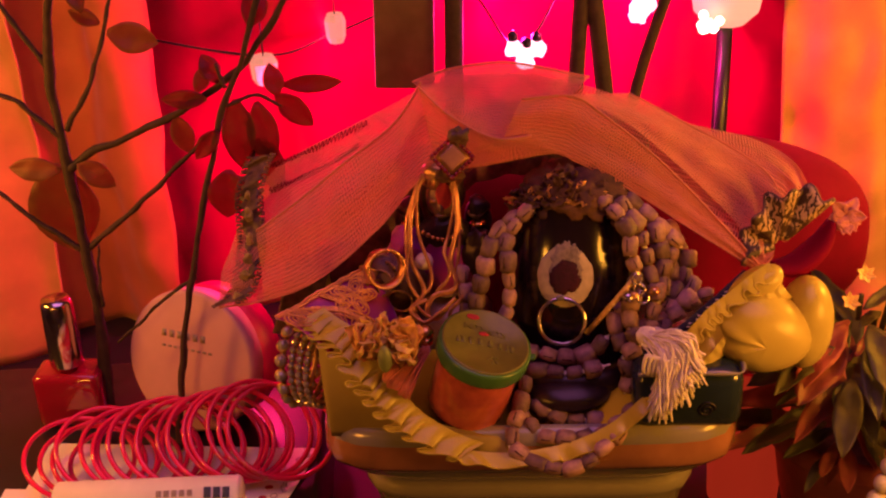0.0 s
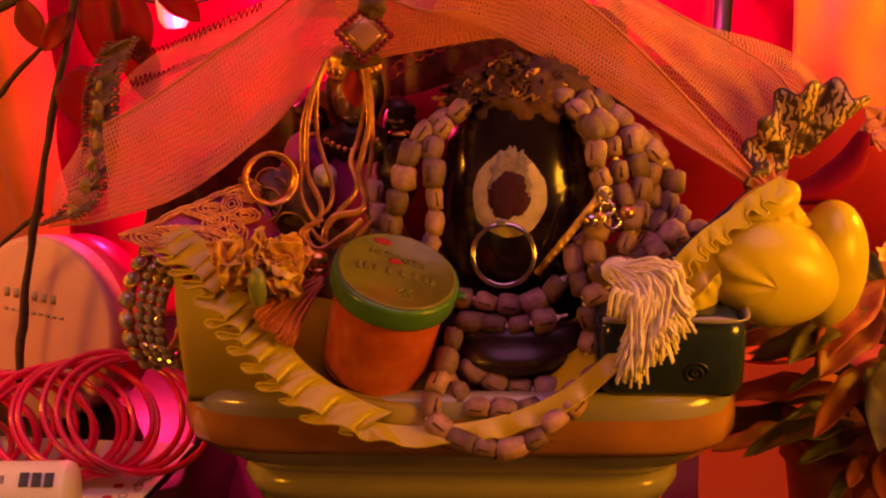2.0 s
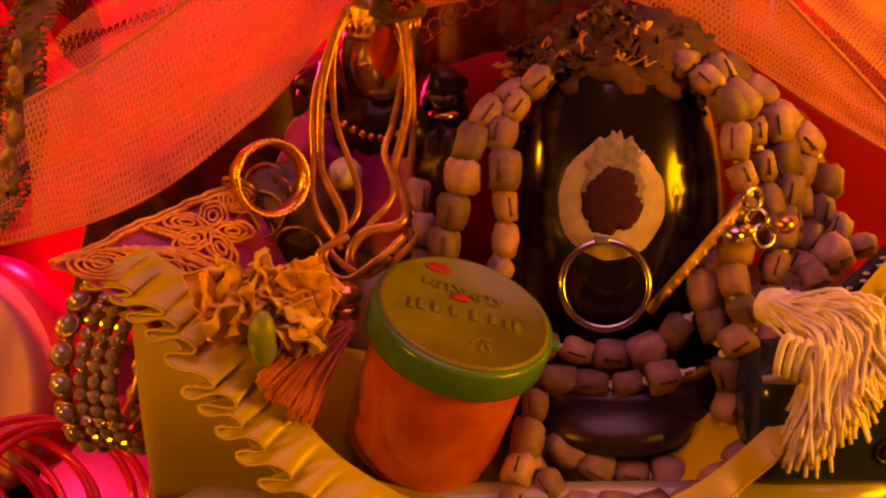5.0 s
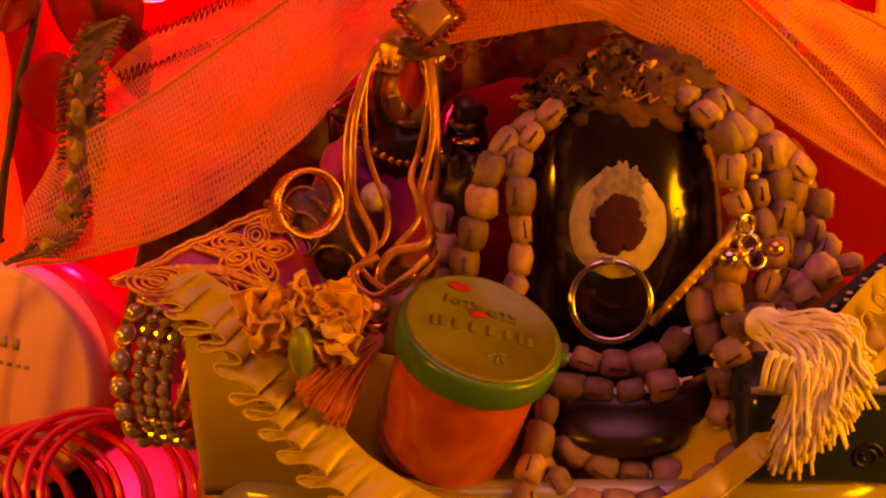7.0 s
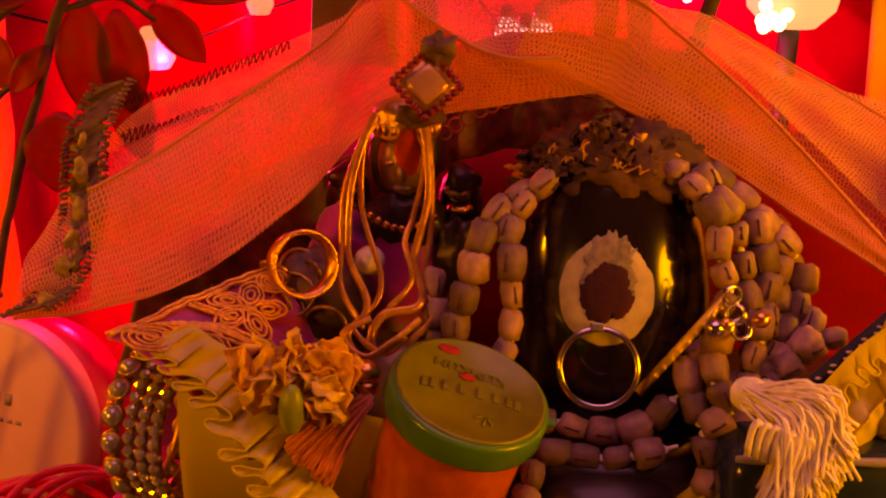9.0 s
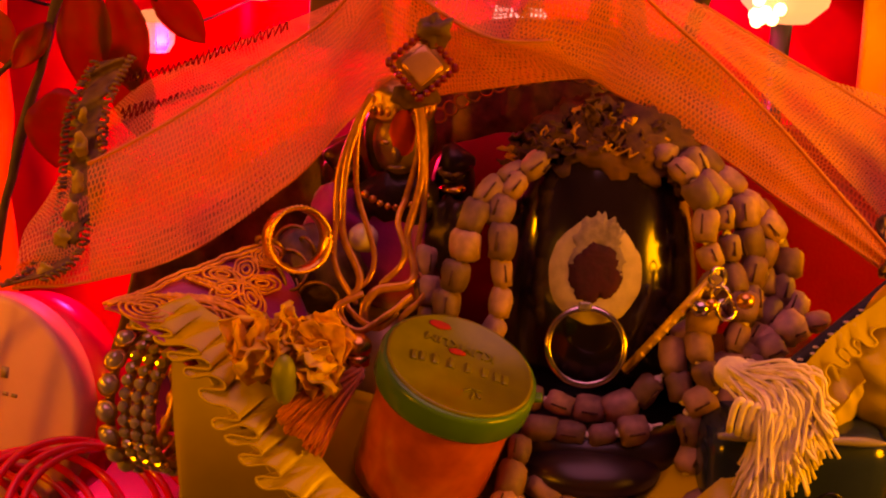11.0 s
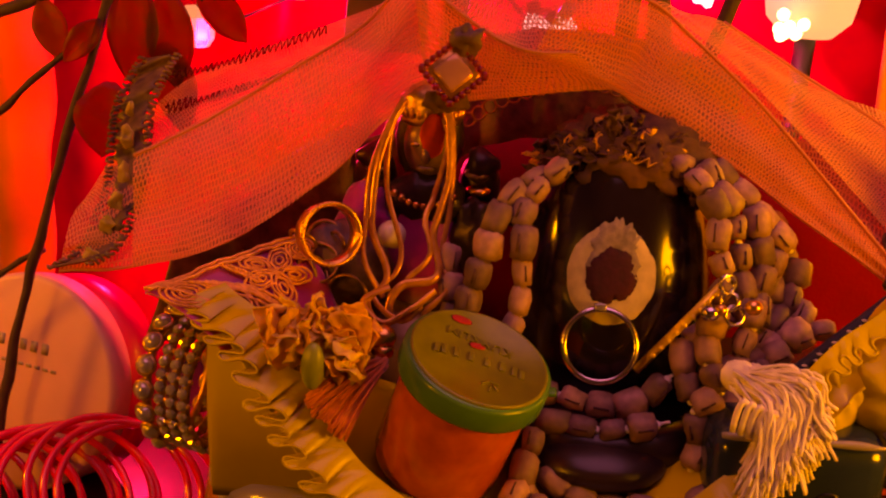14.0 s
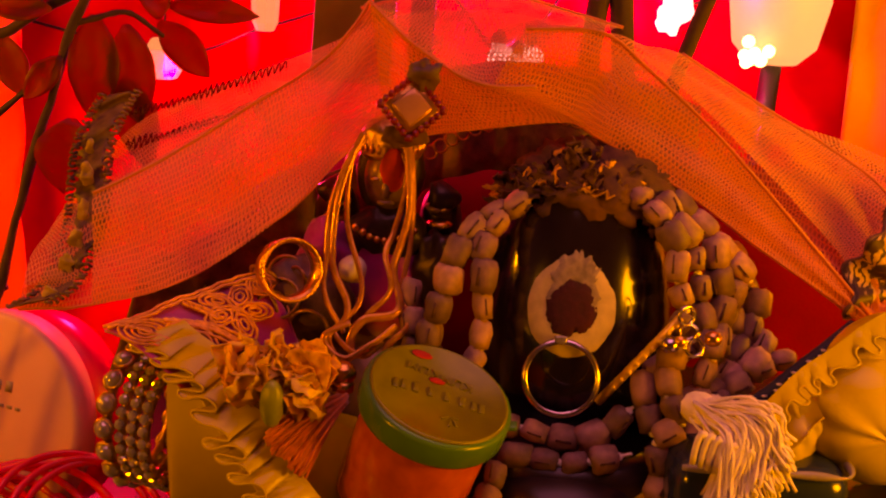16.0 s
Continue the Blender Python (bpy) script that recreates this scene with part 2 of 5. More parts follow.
M = dict(
    table=material("dark_table", (0.014, 0.01, 0.009), 0.6, var=0.4, scale=30),
    black=material("black_lacquer", (0.012, 0.01, 0.012), 0.35, var=0.4, scale=60),
    # kept pale so the unseen room shell bounces more fill
    wall=material("room_wall", (0.66, 0.54, 0.5), 0.9, scale=8),
    red_cloth=cloth_material("red_backdrop_cloth", (0.66, 0.006, 0.045), rough=0.3, through_light=0.25),
    orange_cloth=cloth_material("orange_curtain", (0.75, 0.24, 0.03), through_light=0.3),
    yellow_cloth=cloth_material("yellow_curtain", (0.8, 0.42, 0.05), through_light=0.3),
    satin=material("yellow_satin", (0.56, 0.45, 0.003), 0.34, var=0.15, scale=50, sheen=0.0, bump=0.12, bump_scale=700),
    cushion=cloth_material("crimson_cushion_cloth", (0.2, 0.002, 0.016), rough=0.9, sheen=0.0),
    stone=material("black_polished_stone", (0.016, 0.009, 0.010), 0.17, var=0.3, scale=40, bump=0.02, coat=0.4),
    base=material("dark_stone_base", (0.02, 0.01, 0.009), 0.3, var=0.5, scale=90, bump=0.15),
    paste_white=material("cream_sandal_paste", (0.58, 0.48, 0.25), 0.85, var=0.2, scale=300, bump=0.4),
    paste_grey=material("grey_smeared_ash", (0.3, 0.24, 0.18), 0.9, var=0.4, scale=500, bump=0.4),
    paste_red=material("dark_red_powder", (0.05, 0.004, 0.016), 0.9, var=0.4, scale=500, bump=0.4),
    wood=material("pale_wood_bead", (0.29, 0.165, 0.12), 0.6, var=0.5, scale=260, bump=0.4, rand=0.5),
    wood_dark=material("bead_slit", (0.08, 0.035, 0.02), 0.8),
    thread=material("cream_cotton_thread", (0.9, 0.78, 0.58), 0.85, var=0.15, scale=400, sheen=0.3, bump=0.5),
    orange_thread=material("orange_silk_thread", (0.6, 0.16, 0.04), 0.6, var=0.3, scale=500, sheen=0.4),
    lid=material("green_gold_plastic_lid", (0.18, 0.185, 0.008), 0.33, var=0.3, scale=120, bump=0.1),
    lid_side=material("green_plastic", (0.07, 0.2, 0.03), 0.25, var=0.25, scale=90, bump=0.06),
    jar=material("orange_powder_in_clear_jar", (0.62, 0.105, 0.012), 0.22, var=0.25, scale=180, bump=0.08, coat=0.5, tint=(0.75, 0.16, 0.02)),
    gold=material("gold", (0.8, 0.46, 0.12), 0.28, metal=1, var=0.2, scale=300, bump=0.25),
    bright_gold=material("bright_polished_gold", (0.85, 0.58, 0.06), 0.3, metal=0.35, var=0.25, scale=500, bump=0.3),
    cord_gold=material("orange_gold_cord", (0.6, 0.28, 0.06), 0.25, metal=0.45, var=0.35, scale=400, bump=0.4),
    dark_gold=material("tarnished_gold", (0.4, 0.24, 0.08), 0.35, metal=0.9, var=0.5, scale=500, bump=0.5),
    silver=material("silver", (0.72, 0.66, 0.6), 0.2, metal=1, var=0.15, scale=200, bump=0.1),
    bronze=material("dark_bronze", (0.24, 0.14, 0.12), 0.32, metal=0.4, var=0.4, scale=200, bump=0.15),
    vermilion=material("red_vermilion", (0.4, 0.025, 0.015), 0.8, var=0.3, scale=400, bump=0.4),
    gem=material("amber_mirror_gem", (0.6, 0.3, 0.16), 0.14, metal=0.3, var=0.25, scale=120, bump=0.05),
    hood=material("dark_bronze_hood", (0.05, 0.03, 0.03), 0.35, metal=0.6, var=0.4, scale=300, bump=0.5),
    maroon=material("maroon_glass_bead", (0.16, 0.01, 0.02), 0.2, var=0.4, scale=300),
    brocade=material("brown_brocade", (0.07, 0.032, 0.024), 0.55, var=0.5, scale=260, bump=0.8, tint=(0.2, 0.1, 0.065)),
    brocade_fig=pattern_material("figured_brocade", (0.05, 0.022, 0.012), (0.62, 0.42, 0.18)),
    brocade_pale=material("cream_gold_brocade", (0.36, 0.24, 0.11), 0.45, var=0.4, scale=260, bump=0.8),
    purple=material("purple_silk", (0.36, 0.006, 0.26), 0.45, var=0.3, scale=120, sheen=0.5, bump=0.3, bump_scale=900),
    embroid=material("gold_embroidery_thread", (0.85, 0.34, 0.08), 0.45, metal=0.2, var=0.4, scale=700, bump=0.7),
    pot=material("glazed_ceramic", (0.31, 0.28, 0.21), 0.2, var=0.1, scale=40, bump=0.03, coat=0.5),
    pot_band=material("amber_glaze", (0.4, 0.17, 0.03), 0.15, var=0.35, scale=45, bump=0.03, coat=0.5),
    pot_leaf=material("dark_green_glaze", (0.02, 0.045, 0.03), 0.2),
    pot_flower=material("orange_glaze", (0.5, 0.17, 0.03), 0.2, var=0.4, scale=120),
    pot_amber=material("amber_yellow_glaze", (0.4, 0.3, 0.01), 0.5, var=0.35, scale=25, bump=0.05),
    blue=material("dark_blue_glaze", (0.018, 0.03, 0.045), 0.2, var=0.5, scale=40, coat=0.5),
    pink=material("pink_plastic", (0.75, 0.03, 0.12), 0.3, var=0.1, scale=60, bump=0.05),
    tin_white=material("cream_cardboard_box", (0.6, 0.33, 0.38), 0.5, var=0.08, scale=60, bump=0.1),
    print_grey=material("grey_print", (0.3, 0.24, 0.24), 0.6),
    print_blue=material("navy_print", (0.03, 0.04, 0.09), 0.6),
    paper=material("white_card", (0.78, 0.74, 0.72), 0.6, var=0.06, scale=90, bump=0.08),
    petal_print=material("red_petal_print", (0.45, 0.04, 0.06), 0.6),
    bangle=material("red_glass_bangle", (0.7, 0.02, 0.08), 0.14, var=0.15, scale=90, coat=0.6, bump=0.05, rand=0.2),
    bottle=material("red_nail_varnish", (0.28, 0.01, 0.02), 0.08, coat=0.8, var=0.2, scale=40, bump=0),
    chrome=material("silver_cap", (0.6, 0.55, 0.5), 0.15, metal=1, var=0.1, scale=60, bump=0.03),
    bark=material("dark_twig_bark", (0.045, 0.022, 0.014), 0.8, var=0.5, scale=200, bump=0.8),
    leaf=leaf_material("deep_green_leaf", (0.08, 0.07, 0.02), 0.4),
    leaf_brown=leaf_material("withered_brown_leaf", (0.17, 0.08, 0.02), 0.5),
    leaf_wine=leaf_material("wine_red_leaf", (0.16, 0.03, 0.02), 0.55),
    # red light on the pot plant's leaves, put into their colour
    red_lit_leaf=leaf_material("leaf_in_red_light", (0.24, 0.06, 0.02), 0.3),
    petal=material("yellow_flower_petal", (0.75, 0.5, 0.08), 0.6, var=0.3, scale=200, sub=0.1, bump=0.3),
    marigold=material("ochre_flower_petal", (0.72, 0.38, 0.03), 0.65, var=0.35, scale=250, bump=0.4, rand=0.2),
    bud=material("green_flower_bud", (0.22, 0.27, 0.04), 0.35, var=0.3, scale=200),
    bamboo=material("olive_painted_wood", (0.2, 0.14, 0.06), 0.6, var=0.35, scale=50, bump=0.3),
    dried=material("dried_brown_flower", (0.1, 0.042, 0.014), 0.8, var=0.5, scale=300, bump=0.6),
    rose=material("pale_pink_cloth_petal", (0.6, 0.2, 0.24), 0.7, var=0.3, scale=200, bump=0.3),
    pearl=material("cream_pearl", (0.7, 0.6, 0.5), 0.2, var=0.1, scale=200, coat=0.6, bump=0),
    crystal=material("cut_glass_rhinestone", (0.4, 0.36, 0.3), 0.1, metal=0.5, var=0.4, scale=300, bump=0.1),
    navy=material("navy_cord", (0.02, 0.02, 0.035), 0.7, var=0.3, scale=400, bump=0.5),
    net=net_material("peach_gauze", (0.7, 0.25, 0.11), 0.40, 0.00105),
    # emission that stands in for white glints on the backdrop
    bulb=glow("pink_white_glint", (1, 0.45, 0.45), 4.0),
    # emission that paints the sparkle of glass beads
    sparkle_glow=glow("warm_sparkle_glow", (1, 0.75, 0.35), 7.0),
    pale_glow=glow("peach_lampshade_glass", (1, 0.42, 0.2), 1.3),
    # emission in place of small blown-out cream patches
    patch_glow=glow("peach_patch_glow", (1, 0.4, 0.2), 0.75),
    # emission in place of the red-orange glow beside the planter
    red_patch_glow=glow("red_patch_emission", (1, 0.06, 0.01), 0.32),
    terracotta=material("terracotta", (0.4, 0.1, 0.04), 0.7, var=0.3, scale=60, bump=0.3),
)


for k in ("cushion", "red_cloth"):
    M[k].node_tree.nodes["Principled BSDF"].inputs["Specular IOR Level"].default_value = 0.12


# mesh helpers
def part(name, bm, mat, parent=None, label="", smooth=True):
    me = bpy.data.meshes.new(name)
    bm.to_mesh(me)
    bm.free()
    for f in me.polygons:
        f.use_smooth = smooth
    for m in (mat if isinstance(mat, (list, tuple)) else [mat]):
        me.materials.append(m)
    ob = new(name, me)
    if parent is not None:
        ob.parent = parent
    if label:
        ob["label"] = label
    return ob


def thing(name, label, category, group="", kind="", at=None):
    ob = new(name)
    ob.empty_display_size = 0.01
    if at is not None:
        ob.matrix_basis = at
        bpy.context.view_layer.update()
    return tagged(ob, label, category, group, kind)


def spline(pts, n):
    """Points along a smooth curve through the given ones."""
    P = [Vector(p) for p in pts]
    P = [2 * P[0] - P[1]] + P + [2 * P[-1] - P[-2]]
    out = []
    for i in range(1, len(P) - 2):
        for k in range(n):
            t = k / n
            a, b, c, d = P[i - 1], P[i], P[i + 1], P[i + 2]
            out.append(0.5 * (2 * b + (c - a) * t + (2 * a - 5 * b + 4 * c - d) * t * t + (3 * b - a - 3 * c + d) * t ** 3))
    return out + [P[-2].copy()]


def evenly(line, step):
    """Places and directions along a polyline, a step apart."""
    out, left = [], 0.0
    for a, b in zip(line, line[1:]):
        L = (b - a).length
        if L == 0:
            continue
        d = (b - a) / L
        while left <= L:
            out.append((a + d * left, d))
            left += step
        left -= L
    return out


def tube(bm, line, radius, sides=8, closed=False, flat=1.0, matidx=0):
    """A tube along a line; radius: a number or a function of 0..1."""
    n = len(line)
    rings = []
    up = Vector((0, 0, 1))
    last = None
    for i, p in enumerate(line):
        a, b = (line[i - 1], line[(i + 1) % n]) if closed else (line[max(0, i - 1)], line[min(n - 1, i + 1)])
        d = (b - a).normalized() if (b - a).length > 1e-9 else up
        if last is None:
            s = d.cross(up if abs(d.z) < 0.95 else Vector((1, 0, 0))).normalized()
        else:
            s = (last - d * last.dot(d))
            s = s.normalized() if s.length > 1e-6 else d.orthogonal().normalized()
        last = s
        w = d.cross(s)
        r = radius(i / max(1, n - 1)) if callable(radius) else radius
        rings.append([bm.verts.new(p + (s * math.cos(q) + w * math.sin(q) * flat) * r) for q in (2 * math.pi * k / sides for k in range(sides))])
    pairs = list(zip(rings, rings[1:])) + ([(rings[-1], rings[0])] if closed else [])
    for A, B in pairs:
        for k in range(sides):
            bm.faces.new((A[k], A[(k + 1) % sides], B[(k + 1) % sides], B[k])).material_index = matidx
    if not closed:
        bm.faces.new(rings[0][::-1]).material_index = matidx
        bm.faces.new(rings[-1]).material_index = matidx
    return bm


def circle(centre, radius, normal, n=48, start=None):
    z = Vector(normal).normalized()
    x = z.orthogonal().normalized() if start is None else (Vector(start) - z * z.dot(Vector(start))).normalized()
    y = z.cross(x)
    return [Vector(centre) + (x * math.cos(a) + y * math.sin(a)) * radius for a in (2 * math.pi * k / n for k in range(n))]


def lathe(bm, profile, at=None, n=40, squash=(1, 1), matidx=0):
    """A turned shape about z; profile: (radius, z) from the bottom up."""
    rings = [[bm.verts.new((r * math.cos(2 * math.pi * k / n) * squash[0], r * math.sin(2 * math.pi * k / n) * squash[1], z)) for k in range(n)] for r, z in profile]
    for A, B in zip(rings, rings[1:]):
        for k in range(n):
            bm.faces.new((A[k], A[(k + 1) % n], B[(k + 1) % n], B[k])).material_index = matidx
    bm.faces.new(rings[0][::-1]).material_index = matidx
    bm.faces.new(rings[-1]).material_index = matidx
    if at is not None:
        bmesh.ops.transform(bm, matrix=at, verts=[v for R in rings for v in R])
    return bm


def axes(at, up, ahead=(0, -1, 0)):
    """A pose whose z is up and whose y leans away from 'ahead'."""
    z = Vector(up).normalized()
    y = -Vector(ahead)
    y = (y - z * z.dot(y)).normalized()
    x = y.cross(z)
    m = Matrix((x, y, z)).transposed().to_4x4()
    m.translation = at
    return m


def blob(bm, centre, radii, seg=20, rings=12, rough=0.0, freq=60, turn=None, matidx=0, power=1.0):
    before = set(bm.verts)
    bmesh.ops.create_uvsphere(bm, u_segments=seg, v_segments=rings, radius=1)
    vs = [v for v in bm.verts if v not in before]
    for v in vs:
        c = v.co.copy()
        if power != 1.0:
            c = Vector([math.copysign(abs(q) ** power, q) for q in c])
        c = Vector((c.x * radii[0], c.y * radii[1], c.z * radii[2]))
        if turn is not None:
            c = turn @ c
        p = c + Vector(centre)
        if rough:
            p += c.normalized() * noise.noise(p * freq) * rough
        v.co = p
    done = set(vs)
    for f in bm.faces:
        if f.verts[0] in done:
            f.material_index = matidx
    return bm


def sheet(fn, nu, nv, uvs=None, thick=0.0):
    """A grid; fn(u, v) gives each place, uvs(u, v) its cloth coordinates."""
    bm = bmesh.new()
    g = [[bm.verts.new(fn(i / nu, j / nv)) for j in range(nv + 1)] for i in range(nu + 1)]
    layer = bm.loops.layers.uv.new("UVMap")
    for i in range(nu):
        for j in range(nv):
            f = bm.faces.new((g[i][j], g[i + 1][j], g[i + 1][j + 1], g[i][j + 1]))
            if uvs:
                for lo, (a, b) in zip(f.loops, ((i, j), (i + 1, j), (i + 1, j + 1), (i, j + 1))):
                    lo[layer].uv = uvs(a / nu, b / nv)
    if thick:
        bmesh.ops.recalc_face_normals(bm, faces=bm.faces)
        bmesh.ops.solidify(bm, geom=bm.faces[:], thickness=thick)
    return bm


def box(bm, size, at=None, bevel=0.0, segments=2, matidx=0):
    before = set(bm.verts)
    bmesh.ops.create_cube(bm, size=1)
    vs = [v for v in bm.verts if v not in before]
    bmesh.ops.scale(bm, vec=size, verts=vs)
    if bevel:
        es = list({e for v in vs for e in v.link_edges})
        bmesh.ops.bevel(bm, geom=es, offset=bevel, segments=segments, affect="EDGES", profile=0.5)
        vs = [v for v in bm.verts if v not in before]
    if at is not None:
        bmesh.ops.transform(bm, matrix=at, verts=vs)
    if matidx:
        done = set(vs)
        for f in bm.faces:
            if f.verts[0] in done:
                f.material_index = matidx
    return bm


def leaf_bm(length, width, fold=0.25, droop=0.3, wave=0.0, n=9, tip=1.0):
    """A leaf along +y from its stalk, with a midrib fold."""
    def fn(u, v):
        w = width / 2 * math.sin(math.pi * min(1, u * 0.97 + 0.03) ** tip) ** 0.8
        s = (v - 0.5) * 2
        w *= 1 + 0.45 * wave * noise.noise(Vector((u * 9, s * 2, length * 900)))
        return Vector((s * w, u * length, abs(s) * w * fold - droop * length * u * u + wave * math.sin(u * 14 + s * 2) * w))
    return sheet(fn, n, 6, thick=0.0003)


LINES = {}


def line_at(pts, u, n=14):
    """The place at share u of a smooth line through points in millimetres."""
    key = (tuple(pts), n)
    if key not in LINES:
        LINES[key] = spline([mm(*p) for p in pts], n)
    L = LINES[key]
    k = u * (len(L) - 1)
    i = min(int(k), len(L) - 2)
    return L[i].lerp(L[i + 1], k - i)


# ---- the large structure ----
bm = box(bmesh.new(), (1.6, 1.1, 0.03), Matrix.Translation((0, 0, -0.015)), 0.004)
tagged(part("table_top", bm, M["table"]), "dark brown wooden table top under the shrine", "table", kind="structure")
# unseen room shell, added to enclose the set and return fill light
bm = box(bmesh.new(), (3.6, 3.6, 0.05), Matrix.Translation((0, -0.6, -0.775)))
tagged(part("floor", bm, M["wall"]), "unseen room floor added to close the space", "floor", kind="structure")
bm = box(bmesh.new(), (3.6, 3.6, 0.05), Matrix.Translation((0, -0.6, 1.7)))
tagged(part("ceiling", bm, M["wall"]), "unseen room ceiling added to bounce fill light", "ceiling", kind="structure")
for nm, size, at in (("wall_north", (3.6, 0.06, 2.45), (0, 1.2, 0.47)), ("wall_south", (3.6, 0.06, 2.45), (0, -2.4, 0.47)),
                     ("wall_east", (0.06, 3.6, 2.45), (1.8, -0.6, 0.47)), ("wall_west", (0.06, 3.6, 2.45), (-1.8, -0.6, 0.47))):
    tagged(part(nm, box(bmesh.new(), size, Matrix.Translation(at)), M["wall"]), "unseen room wall added to bounce fill light", "wall", kind="structure")


def curtain(name, x0, x1, y, z1, mat, label, folds, depth, lean=0.0, phase=0.0):
    def fn(u, v):
        x = x0 + (x1 - x0) * u
        z = z1 * v
        f = math.sin(u * folds * 2 * math.pi + phase + 0.7 * math.sin(v * 3 + u * 5)) * depth
        f += noise.noise(Vector((x * 14, z * 5, phase))) * depth * 0.9 + noise.noise(Vector((x * 45, z * 30, phase + 3))) * depth * 0.35
        return Vector((x + lean * v + 0.3 * f, y + f, z))
    return tagged(part(name, sheet(fn, 150, 80, thick=0.0015), mat), label, "curtain", kind="structure")


curtain("backdrop", -0.26, 0.30, 0.335, 0.62, M["red_cloth"], "glossy crimson cloth backdrop under pink light", 6, 0.007)
curtain("curtain_left", -0.6, -0.215, 0.30, 0.62, M["orange_cloth"], "orange curtain hanging in soft vertical folds", 4, 0.016)
curtain("curtain_right", 0.185, 0.6, 0.27, 0.62, M["yellow_cloth"], "golden yellow curtain hanging in loose folds", 3, 0.02, lean=-0.03, phase=1.0)
curtain("curtain_edge", -0.6, -0.30, 0.26, 0.62, M["yellow_cloth"], "yellow curtain edge beside the orange one", 3, 0.012, phase=2.0)

bm = tube(bmesh.new(), [Vector((-0.62, 0.25, 0.625)), Vector((0, 0.25, 0.625)), Vector((0.62, 0.25, 0.625))], 0.007, 12)
tagged(part("curtain_rod", bm, M["bark"]), "dark wooden rod carrying the curtains", "rod", kind="structure")

# a low black box that carries the cosmetics
bm = box(bmesh.new(), (0.40, 0.15, 0.062), pose(-0.293, 0.073, 0.031, 0, 0, 4), 0.002)
tagged(part("black_box", bm, M["black"]), "low black lacquered box carrying cosmetics and bangles", "box")
TOP = 0.0625

# ---- the ceramic pot ----
pot = thing("ceramic_planter", "square glazed cream ceramic planter with an amber band", "planter", at=pose(0.0145, 0.085, 0.0))


def squared(profile, n=64, k=5.0, matfn=None):
    """A pot with a rounded square plan; profile: (half width, z)."""
    bm = bmesh.new()
    rings = []
    for r, z in profile:
        ring = []
        for i in range(n):
            a = 2 * math.pi * i / n
            c, s = math.cos(a), math.sin(a)
            q = r / (abs(c) ** k + abs(s) ** k) ** (1 / k)
            ring.append(bm.verts.new((q * c, q * s, z)))
        rings.append(ring)
    for j, (A, B) in enumerate(zip(rings, rings[1:])):
        for i in range(n):
            f = bm.faces.new((A[i], A[(i + 1) % n], B[(i + 1) % n], B[i]))
            if matfn:
                f.material_index = matfn(j)
    return bm, rings


prof = [(0.062, 0.0), (0.064, 0.006), (0.069, 0.03), (0.073, 0.055), (0.0755, 0.070), (0.078, 0.0735), (0.079, 0.077), (0.078, 0.080), (0.0765, 0.082), (0.082, 0.088), (0.088, 0.094), (0.091, 0.099)]
bm, R = squared(prof, 72, 8.0)
bm.faces.new(R[0][::-1])
part("pot_body", bm, M["pot"], pot)
bm, R = squared([(0.0905, 0.0985), (0.0912, 0.0995), (0.0900, 0.1002), (0.0940, 0.101), (0.0955, 0.104), (0.0955, 0.110), (0.0945, 0.1145)], 72, 8.0)
part("pot_band", bm, M["pot_band"], pot, "amber glazed band")
bm, R = squared([(0.0945, 0.1142), (0.0945, 0.118), (0.0925, 0.1215), (0.089, 0.1222), (0.085, 0.118), (0.083, 0.108)], 72, 8.0)
bm.faces.new(R[-1])
part("pot_rim", bm, M["pot"], pot, "cream glazed rim")


def stroke(pts, r, y):
    bm = bmesh.new()
    tube(bm, spline([Vector((x / 1000 - 0.0145, y, z / 1000)) for x, z in pts], 6), lambda u: r * (0.3 + math.sin(math.pi * u)), 6, flat=0.4)
    return bm


for sx in (-1, 1):
    for z, w in ((66, 12), (60, 11)):
        c = 14.5 + sx * 60
        part("painted_stroke", stroke([(c - w, z + 1), (c, z - 1.5), (c + w, z)], 0.0016, -0.0755), M["pot_leaf"], pot, "dark green brush stroke")
for k, (x, z, r) in enumerate(((-18, 46, 8), (-8, 40, 9), (18, 47, 7), (28, 40, 9), (6, 36, 8), (38, 46, 6))):
    bm = blob(bmesh.new(), (x / 1000, -0.0691 - 0.00016 * (z - 30), z / 1000), (r / 1000, 0.0006, r / 1250), 24, 12, 0.0022, 170)
    part("painted_flower", bm, M["pot_flower"], pot, "orange painted flower")

# ---- yellow satin drape on the pot ----
EDGE = [(-93, 20, 170), (-84, 12, 166), (-72, 4, 161), (-62, -4, 150), (-54, -8, 140), (-42, -12, 127), (-22, -15, 116), (0, -16, 111), (26, -15, 113), (48, -13, 121), (66, -8, 134), (84, -2, 149), (98, 4, 163)]
drape = thing("satin_drape", "yellow satin cloth with a ruffled edge draped in the planter", "cloth")


def shoulder_fn(u, v):
    p = line_at(EDGE, 0.12 + u * 0.5) + Vector((0, 0.003, 0.002))
    low = Vector((max(-0.074, -0.074 + 0.15 * (u - 0.05)), -0.003, min(0.117, p.z - 0.008)))
    q = p.lerp(low, v)
    q.y -= 0.005 * math.sin(math.pi * v)
    return q + Vector((0, -1, 0)) * noise.noise(q * 25) * 0.001


def wall_fn(u, v):
    """The shoulder's outer face, then back along its inner one."""
    return (shoulder_fn(u, 2 * v) if v <= 0.5 else shoulder_fn(u, 2 - 2 * v) + Vector((0, 0.0025, 0))) - OFF


OFF = Vector((0.0145, 0.085, 0))
part("pot_shoulder", sheet(wall_fn, 60, 28), M["pot_amber"], pot, "amber yellow glazed shoulder")
